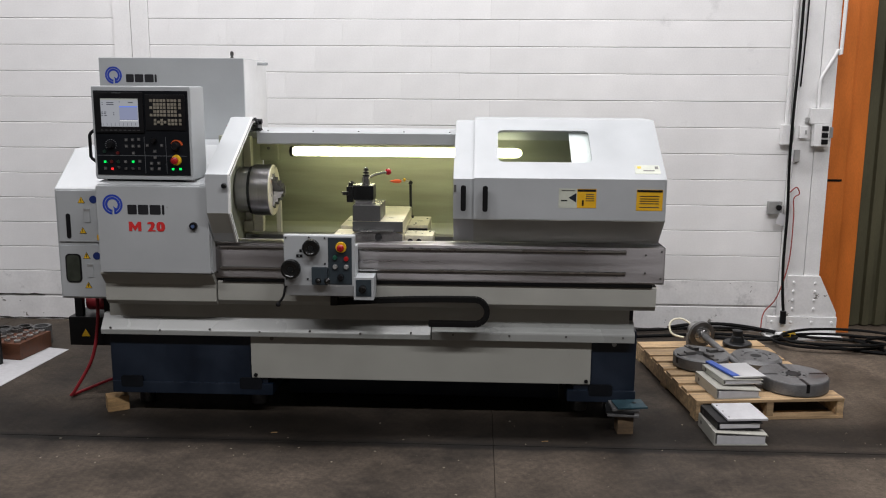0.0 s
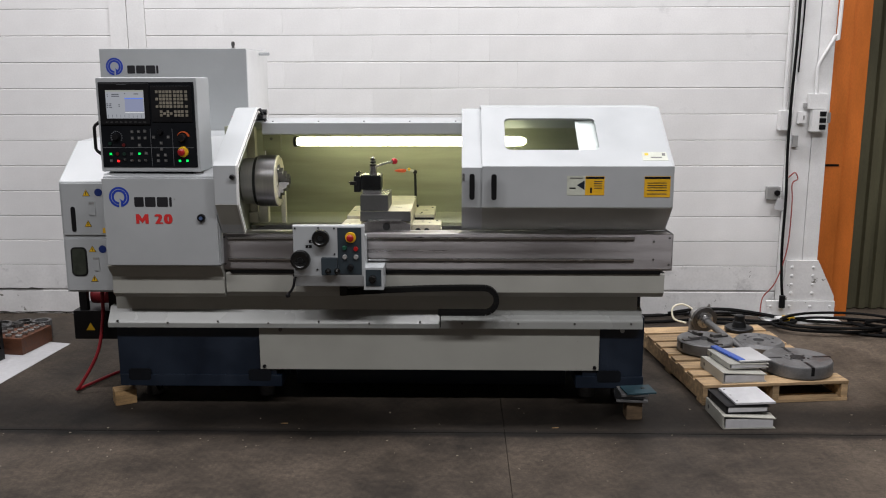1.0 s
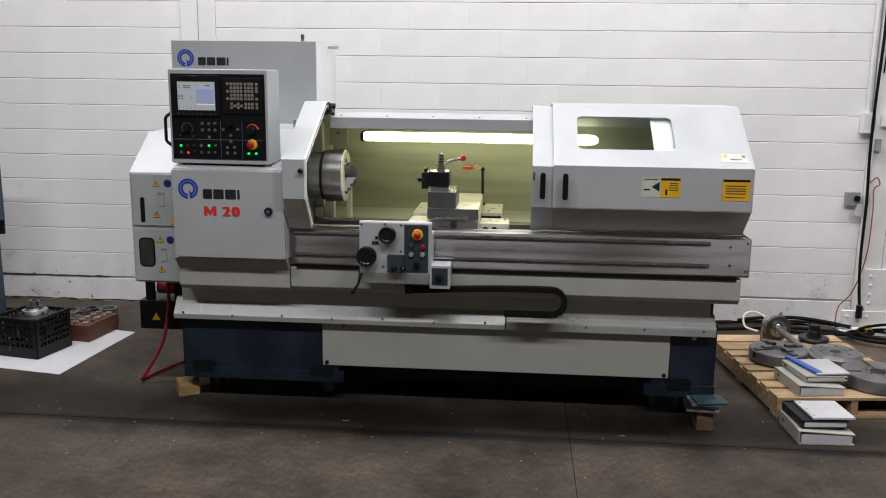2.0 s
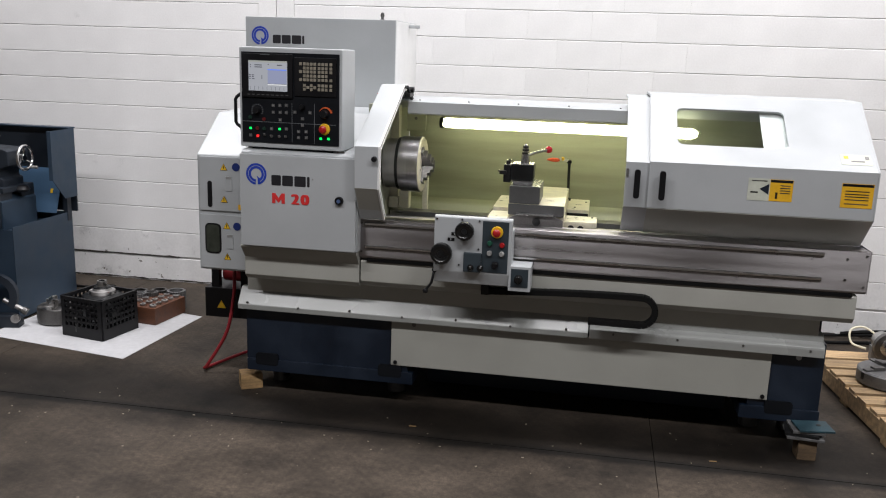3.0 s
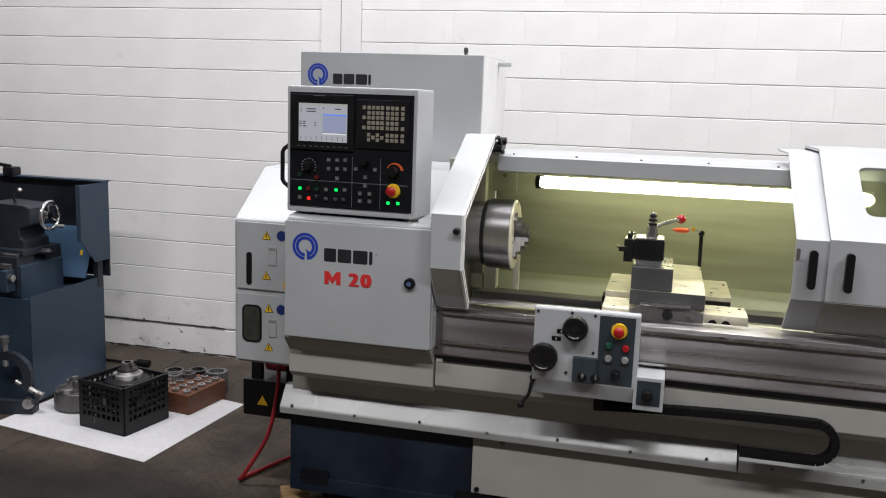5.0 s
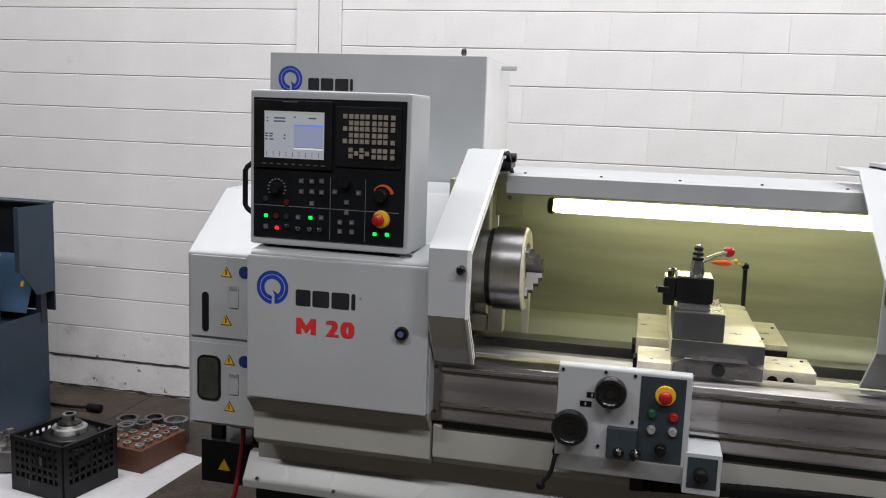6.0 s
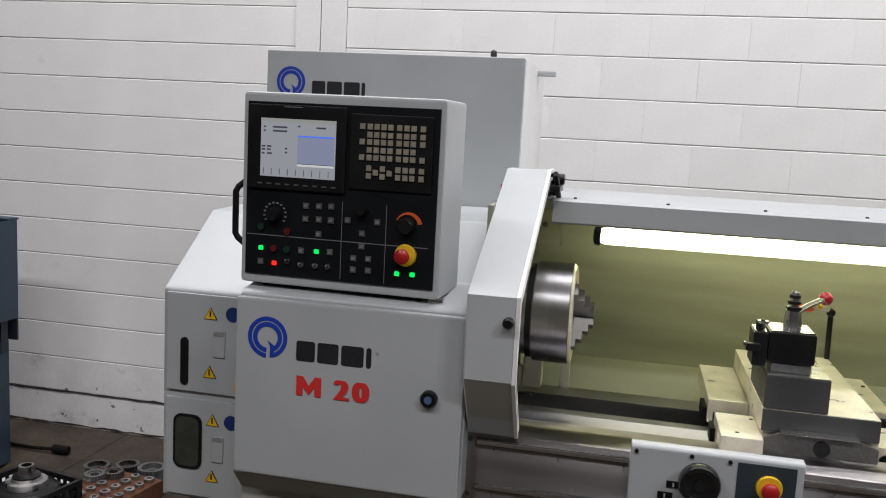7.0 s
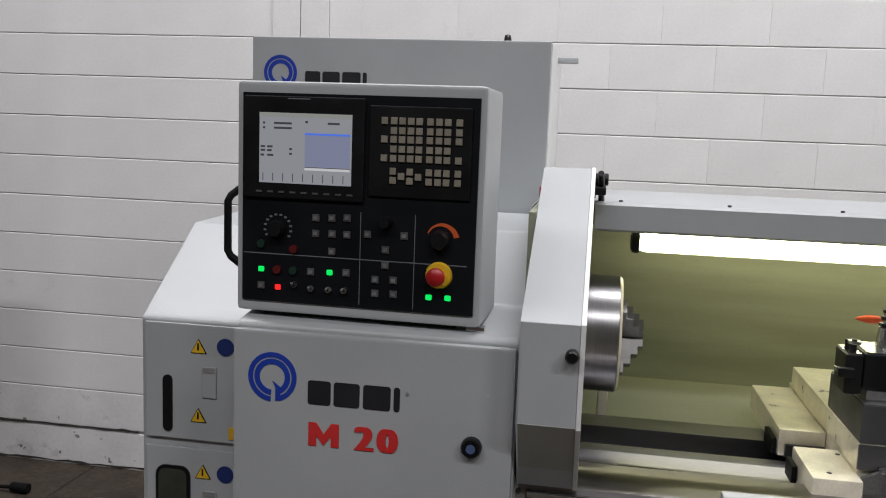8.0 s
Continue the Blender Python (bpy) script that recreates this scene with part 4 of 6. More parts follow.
# bold M: two posts and a notched V between them
bm = box(-1.668, -1.6505, 4.0338, 4.036, 1.139, 1.191, 0)
merge(bm, box(-1.6175, -1.600, 4.0338, 4.036, 1.139, 1.191, 0))
for a, b in ((-1.6505, -1.634), (-1.6175, -1.634)):
    merge(bm, prism([(a, 1.191), (b, 1.166), (b, 1.141), (a, 1.162)], 4.0338, 4.036, 0, None, along="y"))
part("model_letter", bm, M_REDTEXT, hd)
part("registered_dot", cyl((-1.452, 4.0355, 1.272), 0.004, 0.002, "y", 10), M_GREYBOX, hd)
lk = part("door_lock", revolve((-1.311, 0, 1.171), [(4.020, 0.0), (4.020, 0.012), (4.018, 0.013), (4.018, 0.019), (4.024, 0.022), (4.036, 0.022)], "y", 24), M_BLACK, hd, "round black quarter-turn lock")
part("lock_core", cyl((-1.311, 4.0185, 1.171), 0.010, 0.004, "y", 16), mat("blue_lock_core", (0.07, 0.11, 0.22), 0.35), hd)

# side cabinet with two doors
sc = part("side_cabinet", prism([(4.262, 0.700), (4.262, 1.338), (4.27, 1.345), (4.555, 1.548), (4.86, 1.555), (4.86, 0.700)], -2.182, -1.8445, 0.005), M_GREY, lathe, "light grey side cabinet with sloping top")
for dz0, dz1 in ((1.036, 1.332), (0.712, 1.014)):
    part("cabinet_door", box(-2.168, -1.846, 4.251, 4.2605, dz0, dz1, 0.004), M_GREY, sc)
    zc = (dz0 + dz1) / 2
    part("latch", box(-2.015, -1.978, 4.246, 4.2505, zc - 0.035, zc + 0.045, 0.003), M_GREY, sc)
    # grey strip drawn on for the shade in the latch recess
    part("latch_shadow_gap", box(-2.012, -1.981, 4.2445, 4.246, zc + 0.030, zc + 0.043, 0.0), M_GREYBOX, sc)
part("sight_slot", rounded_plate(-2.120, -2.095, 1.055, 1.20, 4.2475, 4.2512, 0.012), M_BLACK, sc, "narrow black sight slot")
part("window_frame", rounded_plate(-2.140, -2.048, 0.798, 0.966, 4.2465, 4.2512, 0.025), M_BLACK, sc)
part("window_pane", rounded_plate(-2.132, -2.056, 0.806, 0.958, 4.2445, 4.2465, 0.02), mat("olive_sight_glass", (0.040, 0.046, 0.036), 0.12, 0, 0.3, 14), sc, "smoked sight window")
for tx, tz in ((-2.025, 1.279), (-2.026, 1.103), (-2.014, 0.957), (-2.014, 0.783)):
    part("warning_triangle", triangle_plate(tx, tz, 0.042, 4.2488, 4.2512), M_BLACK, sc)
    part("warning_triangle_face", triangle_plate(tx, tz - 0.0008, 0.036, 4.2472, 4.2488), M_YELLOW, sc, "yellow warning triangle")
    part("warning_bolt", box(tx - 0.002, tx + 0.002, 4.2462, 4.2472, tz - 0.010, tz + 0.008, 0), M_BLACK, sc)
for tz in (1.281, 0.955):
    part("mandatory_sign", cyl((-1.955, 4.250, tz), 0.022, 0.003, "y", 20), M_SIGN, sc, "round blue sign")
part("small_label", box(-1.945, -1.90, 4.248, 4.251, 1.048, 1.078, 0), M_LABEL, sc)
# coolant unit hung beneath it
cu = part("coolant_unit", box(-2.32, -2.03, 4.60, 4.86, 0.312, 0.495, 0.005), M_BLACK, lathe, "black box under the side cabinet")
part("warning_triangle", triangle_plate(-2.215, 0.395, 0.055, 4.596, 4.5995), M_YELLOW, cu)
for bx0 in (-2.285, -2.10):
    part("hanger", box(bx0, bx0 + 0.05, 4.62, 4.66, 0.49, 0.70, 0.004), M_BLACK, cu)
part("motor", cyl((-2.17, 4.72, 0.57), 0.055, 0.13, "x", 20, bev=0.006), M_HOSE, cu)
ar = part("air_hose", tube([(-2.12, 4.58, 0.70), (-2.115, 4.57, 0.60), (-2.12, 4.56, 0.45), (-2.15, 4.52, 0.25), (-2.25, 4.48, 0.06), (-2.285, 4.50, 0.018), (-2.25, 4.60, 0.016), (-2.15, 4.85, 0.016), (-1.95, 5.1, 0.02)], 0.0105, 10, 7), M_HOSE, lathe, "red air hose hanging to the floor")

# tall electrical cabinet
ec = part("electrical_cabinet", box(-2.148, -1.235, 4.878, 5.45, 0.5, 2.093, 0.005), M_GREY, lathe, "tall light grey electrical cabinet")
emblem(-2.057, 1.985, 4.878, 0.053, ec)
wordmark(-1.978, -1.784, 1.942, 1.991, 4.878, ec)
# side panel coloured white to stand for strong light on the grey cabinet
part("body_side", box(-1.2352, -1.2315, 4.884, 5.448, 0.505, 2.089, 0.001), M_WHITE, ec, "cabinet side made white for the strong light on it")
part("eye_bolt", revolve((-1.40, 5.22, 2.093), [(0.0, 0.016), (0.012, 0.016), (0.016, 0.009), (0.024, 0.009), (0.036, 0.013), (0.052, 0.010), (0.057, 0.0)], "z", 14), M_OLD, ec)
part("side_latch", box(-1.235, -1.165, 5.21, 5.235, 2.058, 2.078, 0.005), M_GREY, ec, "steel side latch")
part("cabinet_stand", box(-2.1, -1.3, 5.0, 5.4, 0.135, 0.5, 0.004), M_NAVY, lathe)
for fx in (-2.0, -1.4):
    part("levelling_foot", cyl((fx, 5.2, 0.068), 0.05, 0.136, "z", 16), M_OLD, lathe)

# operator panel
cp = part("control_panel", box(-1.852, -1.303, 4.072, 4.285, 1.422, 1.925, 0.012), M_GREY, lathe, "light grey operator panel box with black face")
part("panel_face", box(-1.836, -1.318, 4.067, 4.0725, 1.448, 1.900, 0.002), M_MATTE, cp, "black control face")
part("screen_bezel", box(-1.830, -1.560, 4.058, 4.067, 1.676, 1.893, 0.004), M_BLACK, cp)
part("screen", box(-1.793, -1.587, 4.0565, 4.0582, 1.709, 1.858, 0.0), M_SCREEN, cp, "lit grey-blue display screen")
part("screen_window", box(-1.690, -1.590, 4.0555, 4.0566, 1.746, 1.816, 0.0), M_SCREEN_PANE, cp)
part("screen_bar", box(-1.690, -1.590, 4.0548, 4.0556, 1.813, 1.817, 0.0), M_SCREEN_BLUE, cp)
for ux, uz, uw in ((-1.785, 1.836, 0.005), (-1.760, 1.836, 0.040), (-1.785, 1.826, 0.005), (-1.760, 1.826, 0.040), (-1.640, 1.838, 0.026), (-1.69, 1.84, 0.006), (-1.79, 1.786, 0.010), (-1.775, 1.786, 0.012), (-1.79, 1.778, 0.010), (-1.775, 1.778, 0.010), (-1.79, 1.768, 0.008), (-1.775, 1.768, 0.014), (-1.725, 1.782, 0.006), (-1.725, 1.772, 0.006), (-1.69, 1.743, 0.10)):
    part("screen_text_bar", box(ux, ux + uw, 4.0557, 4.0566, uz - 0.0022, uz + 0.0022, 0.0), M_SCREEN_INK, cp)
part("screen_header", box(-1.793, -1.587, 4.0557, 4.0566, 1.849, 1.858, 0), glow("screen_header_bar", (0.62, 0.64, 0.60), 0.40, (0.05, 0.05, 0.05)), cp)
part("screen_strip", box(-1.690, -1.590, 4.0548, 4.0557, 1.7385, 1.744, 0), glow("screen_white_bar", (0.9, 0.92, 0.95), 0.6, (0.05, 0.05, 0.05)), cp)
part("screen_line", box(-1.690, -1.590, 4.0542, 4.0552, 1.744, 1.7455, 0), M_SCREEN_INK, cp)
for k, (lx, lz, lw) in enumerate(((-1.795, 1.902, 0.06), (-1.73, 1.889, 0.05))):
    part("face_text_bar", box(lx, lx + lw, 4.0660 if k == 0 else 4.0572, 4.0672 if k == 0 else 4.0582, lz - 0.0145 if k == 0 else lz - 0.002, lz - 0.0125 if k == 0 else lz, 0), M_LINE, cp)
for k in range(9):
    ux = -1.785 + 0.0225 * k
    part("soft_key_mark", box(ux, ux + 0.0015, 4.0557, 4.0566, 1.713, 1.730, 0.0), M_SCREEN_INK, cp)
    part("soft_key", box(-1.800 + 0.0255 * k, -1.787 + 0.0255 * k, 4.056, 4.0585, 1.688, 1.692, 0.0), M_KEYGREY, cp)
part("keypad", box(-1.551, -1.332, 4.061, 4.067, 1.690, 1.880, 0.004), M_BLACK, cp)
key_shape = box(-0.0070, 0.0070, -0.004, 0.0, -0.0072, 0.0072, 0.0012)
key_mesh = mesh_of("key", key_shape, M_KEY)
grey_mesh = mesh_of("button", box(-0.0082, 0.0082, -0.004, 0.0, -0.0078, 0.0078, 0.0015), M_KEYGREY)

mark_mesh = mesh_of("button_mark", box(-0.0045, 0.0045, -0.001, 0.0, -0.004, 0.004, 0), mat("pale_button_mark", (0.16, 0.16, 0.155), 0.5, 0, 0.1, 60, random_amount=0.25))


def put_key(name, mesh, x, y, z, parent):
    ob = new(name, mesh)
    ob.parent = parent
    ob.location = Vector((x, y, z)) - BASES[lathe.name]


COLS = [-1.517, -1.497, -1.479, -1.4607, -1.4427, -1.420, -1.401, -1.383, -1.359]
for z, cols in ((1.849, range(9)), (1.829, range(1, 9)), (1.811, range(9)), (1.791, range(1, 8)), (1.772, range(9)), (1.745, (1, 3, 5, 6, 7, 8)), (1.726, (1, 3, 5, 6, 7, 8)), (1.735, (2, 4))):
    for c in cols:
        put_key("key", key_mesh, COLS[c], 4.061, z, cp)
for x, z in ((-1.666, 1.638), (-1.630, 1.639), (-1.596, 1.641), (-1.666, 1.604), (-1.629, 1.605), (-1.596, 1.605), (-1.629, 1.567), (-1.550, 1.609), (-1.470, 1.610), (-1.510, 1.578), (-1.510, 1.545), (-1.531, 1.513), (-1.491, 1.514), (-1.531, 1.483), (-1.490, 1.484), (-1.676, 1.520), (-1.596, 1.523), (-1.790, 1.483)):
    put_key("button", grey_mesh, x, 4.067, z, cp)
    put_key("button_mark", mark_mesh, x, 4.0625, z, cp)
for x0, x1, z0, z1 in ((-1.832, -1.335, 1.5525, 1.5545), (-1.567, -1.5655, 1.455, 1.655), (-1.448, -1.4465, 1.455, 1.655)):
    part("panel_line", box(x0, x1, 4.0662, 4.0672, z0, z1, 0), M_LINE, cp)
for x, z, m in ((-1.790, 1.519, M_LED_G), (-1.633, 1.521, M_LED_G), (-1.751, 1.481, M_LED_R), (-1.413, 1.483, M_LED_G), (-1.372, 1.484, M_LED_G)):
    part("pilot_light", box(x - 0.0068, x + 0.0068, 4.062, 4.0675, z - 0.0060, z + 0.0060, 0.003), m, cp, "lit pilot light")
for x, z, r in ((-1.753, 1.610, 0.020), (-1.510, 1.637, 0.015), (-1.392, 1.606, 0.022)):
    part("selector_knob", revolve((x, 0, z), [(4.042, 0.0), (4.042, r * 0.75), (4.046, r * 0.85), (4.060, r), (4.067, r)], "y", 22), M_BLACK, cp, "black rotary selector")
arc = bmesh.new()
ring = []
for k in range(19):
    a = radians(155 - 8 * k)
    wide = 0.0015 + 0.0095 * k / 18
    ring.append([arc.verts.new((-1.392 + q * math.cos(a), y, 1.606 + q * math.sin(a))) for q, y in ((0.029, 4.0672), (0.029, 4.0655), (0.0295 + wide, 4.0655), (0.0295 + wide, 4.0672))])
for p, q in zip(ring, ring[1:]):
    for k in range(4):
        arc.faces.new((p[k], p[(k + 1) % 4], q[(k + 1) % 4], q[k]))
arc.faces.new(ring[0])
arc.faces.new(ring[-1])
bmesh.ops.recalc_face_normals(arc, faces=arc.faces)
part("override_scale", arc, mat("orange_scale", (0.6, 0.10, 0.02), 0.5), cp, "orange dial scale")
for k in range(12):
    a = radians(210 - 22 * k)
    part("dial_tick", box(-1.753 + 0.030 * math.cos(a) - 0.003, -1.753 + 0.030 * math.cos(a) + 0.003, 4.0663, 4.0672, 1.610 + 0.030 * math.sin(a) - 0.002, 1.610 + 0.030 * math.sin(a) + 0.002, 0), M_LINE, cp)
for x, z, m in ((-1.716, 1.567, M_DARKRED), (-1.753, 1.520, M_DARKRED), (-1.790, 1.575, M_DARKGREEN), (-1.716, 1.520, M_DARKGREEN)):
    part("push_button", cyl((x, 4.064, z), 0.009, 0.008, "y", 14), m, cp)
for x, z in ((-1.713, 1.489), (-1.675, 1.483), (-1.635, 1.483), (-1.600, 1.484)):
    part("toggle_base", cyl((x, 4.064, z), 0.007, 0.008, "y", 10), M_OLD, cp)
    part("toggle", tube([(x, 4.062, z), (x + 0.002, 4.045, z + 0.006)], 0.003, 6, 2), M_OLD, cp)
part("stop_ring", revolve((-1.393, 0, 1.531), [(4.060, 0.0), (4.060, 0.026), (4.067, 0.029)], "y", 28), M_YELLOW, cp, "yellow stop ring")
part("stop_button", revolve((-1.395, 0, 1.531), [(4.030, 0.0), (4.031, 0.012), (4.036, 0.019), (4.044, 0.0195), (4.048, 0.012), (4.060, 0.011)], "y", 26), M_RED, cp, "red mushroom stop button")
part("handle", tube([(-1.852, 4.17, 1.700), (-1.872, 4.165, 1.695), (-1.906, 4.158, 1.668), (-1.912, 4.155, 1.655), (-1.912, 4.155, 1.540), (-1.906, 4.158, 1.527), (-1.872, 4.165, 1.500), (-1.852, 4.17, 1.495)], 0.009, 10, 1), M_BLACK, cp, "black side handle")
part("swivel_base", box(-1.80, -1.36, 4.10, 4.28, 1.400, 1.424, 0.005), M_BLACK, cp)
part("corner_catch", box(-1.335, -1.295, 4.09, 4.11, 1.412, 1.422, 0.002), M_CHROME, cp)

turn_at = Vector((-1.303, 4.072, 0)) - BASES[lathe.name]
cp.matrix_basis = Matrix.Translation(turn_at + Vector((-0.007, 0, -0.007))) @ Matrix.Rotation(radians(-1.8), 4, "Z") @ Matrix.Translation(-turn_at)

# hood over the tailstock end
HOOD = [(4.30, 1.062), (4.14, 1.216), (4.14, 1.440), (4.60, 1.742), (4.98, 1.742), (5.02, 1.60)]


def slope(s):
    return (4.14 + 0.46 * s, 1.44 + 0.302 * s)


hood = part("tailstock_hood", strip(HOOD[:3], -0.012, 0.208, 1.240, 0), M_GREY, lathe, "large light grey sliding hood with window")
for a, b, x0, x1 in ((0.0, 0.262, 0.208, 1.240), (0.80, 1.0, 0.208, 1.240), (0.262, 0.80, 0.208, 0.340), (0.262, 0.80, 0.860, 1.240)):
    part("slope_plate", strip([slope(a), slope(b)], -0.012, x0, x1, 0), M_GREY, hood)
part("roof_plate", strip(HOOD[3:], -0.012, 0.208, 1.240, 0), M_GREY, hood)
part("end_plate", prism(HOOD + [(5.02, 1.062)], 1.2405, 1.2485, 0.001), M_GREY, hood)
# thin cover darkens the downward fold of the hood, drawing its shade in
part("lower_skirt", strip([(4.296, 1.0635), (4.1385, 1.2135)], 0.002, 0.2085, 1.2395, 0), M_WARM_SHADED, hood)
part("window_glass", strip([(slope(q)[0] + 0.0071, slope(q)[1] - 0.0109) for q in (0.25, 0.81)], -0.003, 0.330, 0.870, 0), M_GLASS, hood, "safety glass window").visible_shadow = False
part("inner_slide", strip([(slope(q)[0] + 0.0135, slope(q)[1] - 0.0206) for q in (0.22, 0.84)], -0.002, 0.750, 0.89, 0), M_GREY, hood, "pale sliding panel under the glass")
# rounded corners of the window opening
for wx, ws, dx, ds in ((0.340, 0.262, 1, 1), (0.860, 0.262, -1, 1), (0.340, 0.80, 1, -1), (0.860, 0.80, -1, -1)):
    bm = bmesh.new()
    rad = 0.032
    flat = [(0.0, 0.0)] + [(rad - rad * math.sin(q * math.pi / 12), rad - rad * math.cos(q * math.pi / 12)) for q in range(7)]
    rings = []
    for deep in (0.0, 0.012):
        rings.append([bm.verts.new((wx + dx * u, slope(ws + ds * w / 0.55)[0] + 0.549 * deep, slope(ws + ds * w / 0.55)[1] - 0.836 * deep)) for u, w in flat])
    bm.faces.new(rings[0])
    bm.faces.new(rings[1][::-1])
    for q in range(8):
        bm.faces.new((rings[0][q], rings[0][q - 1], rings[1][q - 1], rings[1][q]))
    bmesh.ops.recalc_face_normals(bm, faces=bm.faces)
    part("corner_fillet", bm, M_GREY, hood)
part("hood_handle", rounded_plate(0.256, 0.284, 1.262, 1.402, 4.085, 4.105, 0.012), M_BLACK, hood, "black pull handle")
part("handle_stem", box(0.264, 0.276, 4.105, 4.14, 1.275, 1.29, 0), M_BLACK, hood)
part("handle_stem", box(0.264, 0.276, 4.105, 4.14, 1.374, 1.389, 0), M_BLACK, hood)
part("pictogram_label", box(0.669, 0.768, 4.1378, 4.1395, 1.282, 1.388, 0), M_PALE, hood, "pale pictogram label")
part("pictogram", prism([(0.722, 1.338), (0.764, 1.312), (0.764, 1.364)], 4.1368, 4.1378, 0, None, along="y"), M_NAVY, hood)
part("pictogram", box(0.682, 0.716, 4.1368, 4.1378, 1.318, 1.325, 0), M_BLACK, hood)
part("label_text_bar", box(0.684, 0.755, 4.1368, 4.1378, 1.374, 1.379, 0), M_OLD, hood)
part("warning_label", box(0.768, 0.872, 4.1378, 4.1395, 1.283, 1.386, 0), M_LABEL, hood, "yellow warning label")
part("warning_label", box(1.088, 1.229, 4.1378, 4.1395, 1.272, 1.386, 0), M_LABEL, hood, "yellow warning label")
for x0, x1, z0, z1 in ((0.770, 0.870, 1.372, 1.384), (1.090, 1.227, 1.372, 1.384)):
    part("label_header", box(x0, x1, 4.1368, 4.1378, z0, z1, 0), M_BLACK, hood)
for lx, lw, rows in ((1.105, 0.105, (1.350, 1.336, 1.324, 1.310, 1.290)), (0.815, 0.045, (1.358, 1.346, 1.334, 1.322))):
    for rz in rows:
        part("label_text_bar", box(lx, lx + lw, 4.1368, 4.1378, rz - 0.0022, rz + 0.0022, 0), M_OLD, hood)
part("label_figure", box(0.795, 0.805, 4.1368, 4.1378, 1.295, 1.325, 0), M_BLACK, hood)
part("slope_label", strip([slope(0.09), slope(0.225)], 0.0015, 1.085, 1.222, 0), M_PALE, hood, "pale label with small signs")
part("slope_label_mark", strip([slope(0.17), slope(0.205)], 0.0025, 1.10, 1.12, 0), M_YELLOW, hood)
part("slope_label_mark", strip([slope(0.165), slope(0.205)], 0.0025, 1.195, 1.212, 0), M_OLD, hood)
part("slope_label_mark", strip([slope(0.13), slope(0.145)], 0.0025, 1.13, 1.19, 0), M_OLD, hood)
INNER = [(4.305, 1.064), (4.155, 1.212), (4.155, 1.432), (4.612, 1.722), (4.98, 1.722)]
h2 = part("sliding_door", strip(INNER, -0.010, 0.096, 0.32, 0), M_GREY, lathe, "narrow light grey sliding door")
part("hood_handle", rounded_plate(0.138, 0.166, 1.262, 1.402, 4.10, 4.12, 0.012), M_BLACK, h2, "black pull handle")
part("handle_stem", box(0.146, 0.158, 4.12, 4.155, 1.275, 1.39, 0), M_BLACK, h2)
part("door_latch", box(0.100, 0.112, 4.146, 4.1545, 1.36, 1.40, 0.002), M_OLD, h2)

# carriage, cross slide, tool post
cg = part("carriage", box(-0.475, -0.190, 4.292, 5.0, 1.034, 1.1105, 0.004), M_CREAM, lathe, "oily machined lathe carriage")
part("saddle_wing", box(-0.590, -0.4755, 4.55, 4.96, 1.033, 1.105, 0.006), M_CREAM, cg)
part("saddle_wing", box(-0.582, -0.4755, 4.232, 4.435, 1.033, 1.103, 0.006), M_CREAM, cg)
part("saddle_wing", box(-0.1895, -0.068, 4.63, 5.0, 1.033, 1.10, 0.006), M_CREAM, cg)
part("saddle_wing", box(-0.1895, -0.022, 4.345, 4.525, 1.012, 1.085, 0.006), M_CREAM, cg)
for wx in (-0.155, -0.105):
    part("bore", cyl((wx, 4.343, 1.048), 0.017, 0.006, "y", 18), M_OXIDE, cg)
for wx, wy in ((-0.57, 4.60), (-0.52, 4.60), (-0.56, 4.88), (-0.55, 4.27), (-0.50, 4.40), (-0.16, 4.70), (-0.10, 4.90), (-0.06, 4.48)):
    part("cap_screw", cyl((wx + 0.012, wy, 1.101 if wy < 4.45 and wx < -0.3 or wy > 4.55 else 1.086), 0.006, 0.005, "z", 10), M_OXIDE, cg)
part("way_wiper", box(-0.604, -0.591, 4.56, 4.66, 1.034, 1.075, 0.004), M_RUBBER, cg)
part("way_wiper", box(-0.596, -0.583, 4.36, 4.43, 1.034, 1.078, 0.004), M_RUBBER, cg)
part("wing_skirt", box(-0.574, -0.477, 4.535, 4.549, 1.033, 1.068, 0.002), M_OXIDE, cg)
part("wing_skirt", box(-0.188, -0.072, 4.615, 4.629, 1.033, 1.082, 0.002), M_OXIDE, cg)
part("cross_slide", box(-0.480, -0.192, 4.287, 4.95, 1.1115, 1.172, 0.004), M_CREAM, cg, "oily steel cross slide")
# front plate in a darker steel, painting in the dim room's reflection
part("slide_face", box(-0.479, -0.193, 4.281, 4.2865, 1.113, 1.170, 0.002), M_COMPOUND, cg, "cross slide front, darkened for the dim room it reflects")
part("dovetail_plate", prism([(-0.470, 1.046), (-0.195, 1.046), (-0.195, 1.098), (-0.250, 1.118), (-0.430, 1.118), (-0.470, 1.098)], 4.268, 4.2805, 0.002, None, along="y"), M_OLD, cg)
part("chip_lip", box(-0.435, -0.245, 4.250, 4.2805, 1.119, 1.1245, 0.001), M_STEEL, cg, "bright steel chip lip")
part("screw_cap", cyl((-0.330, 4.266, 1.085), 0.021, 0.006, "y", 20, bev=0.002), M_OXIDE, cg)
part("compound_slide", box(-0.478, -0.320, 4.284, 4.56, 1.1725, 1.261, 0.004), M_COMPOUND, cg, "grey steel compound slide")
part("compound_top", box(-0.476, -0.322, 4.286, 4.558, 1.2612, 1.2635, 0.001), M_STEEL, cg)
tp = part("tool_post", box(-0.478, -0.360, 4.305, 4.432, 1.289, 1.371, 0.008), M_OXIDE, cg, "black quick-change tool post")
part("post_base", box(-0.466, -0.366, 4.312, 4.425, 1.2637, 1.2885, 0.004), M_IRON, cg)
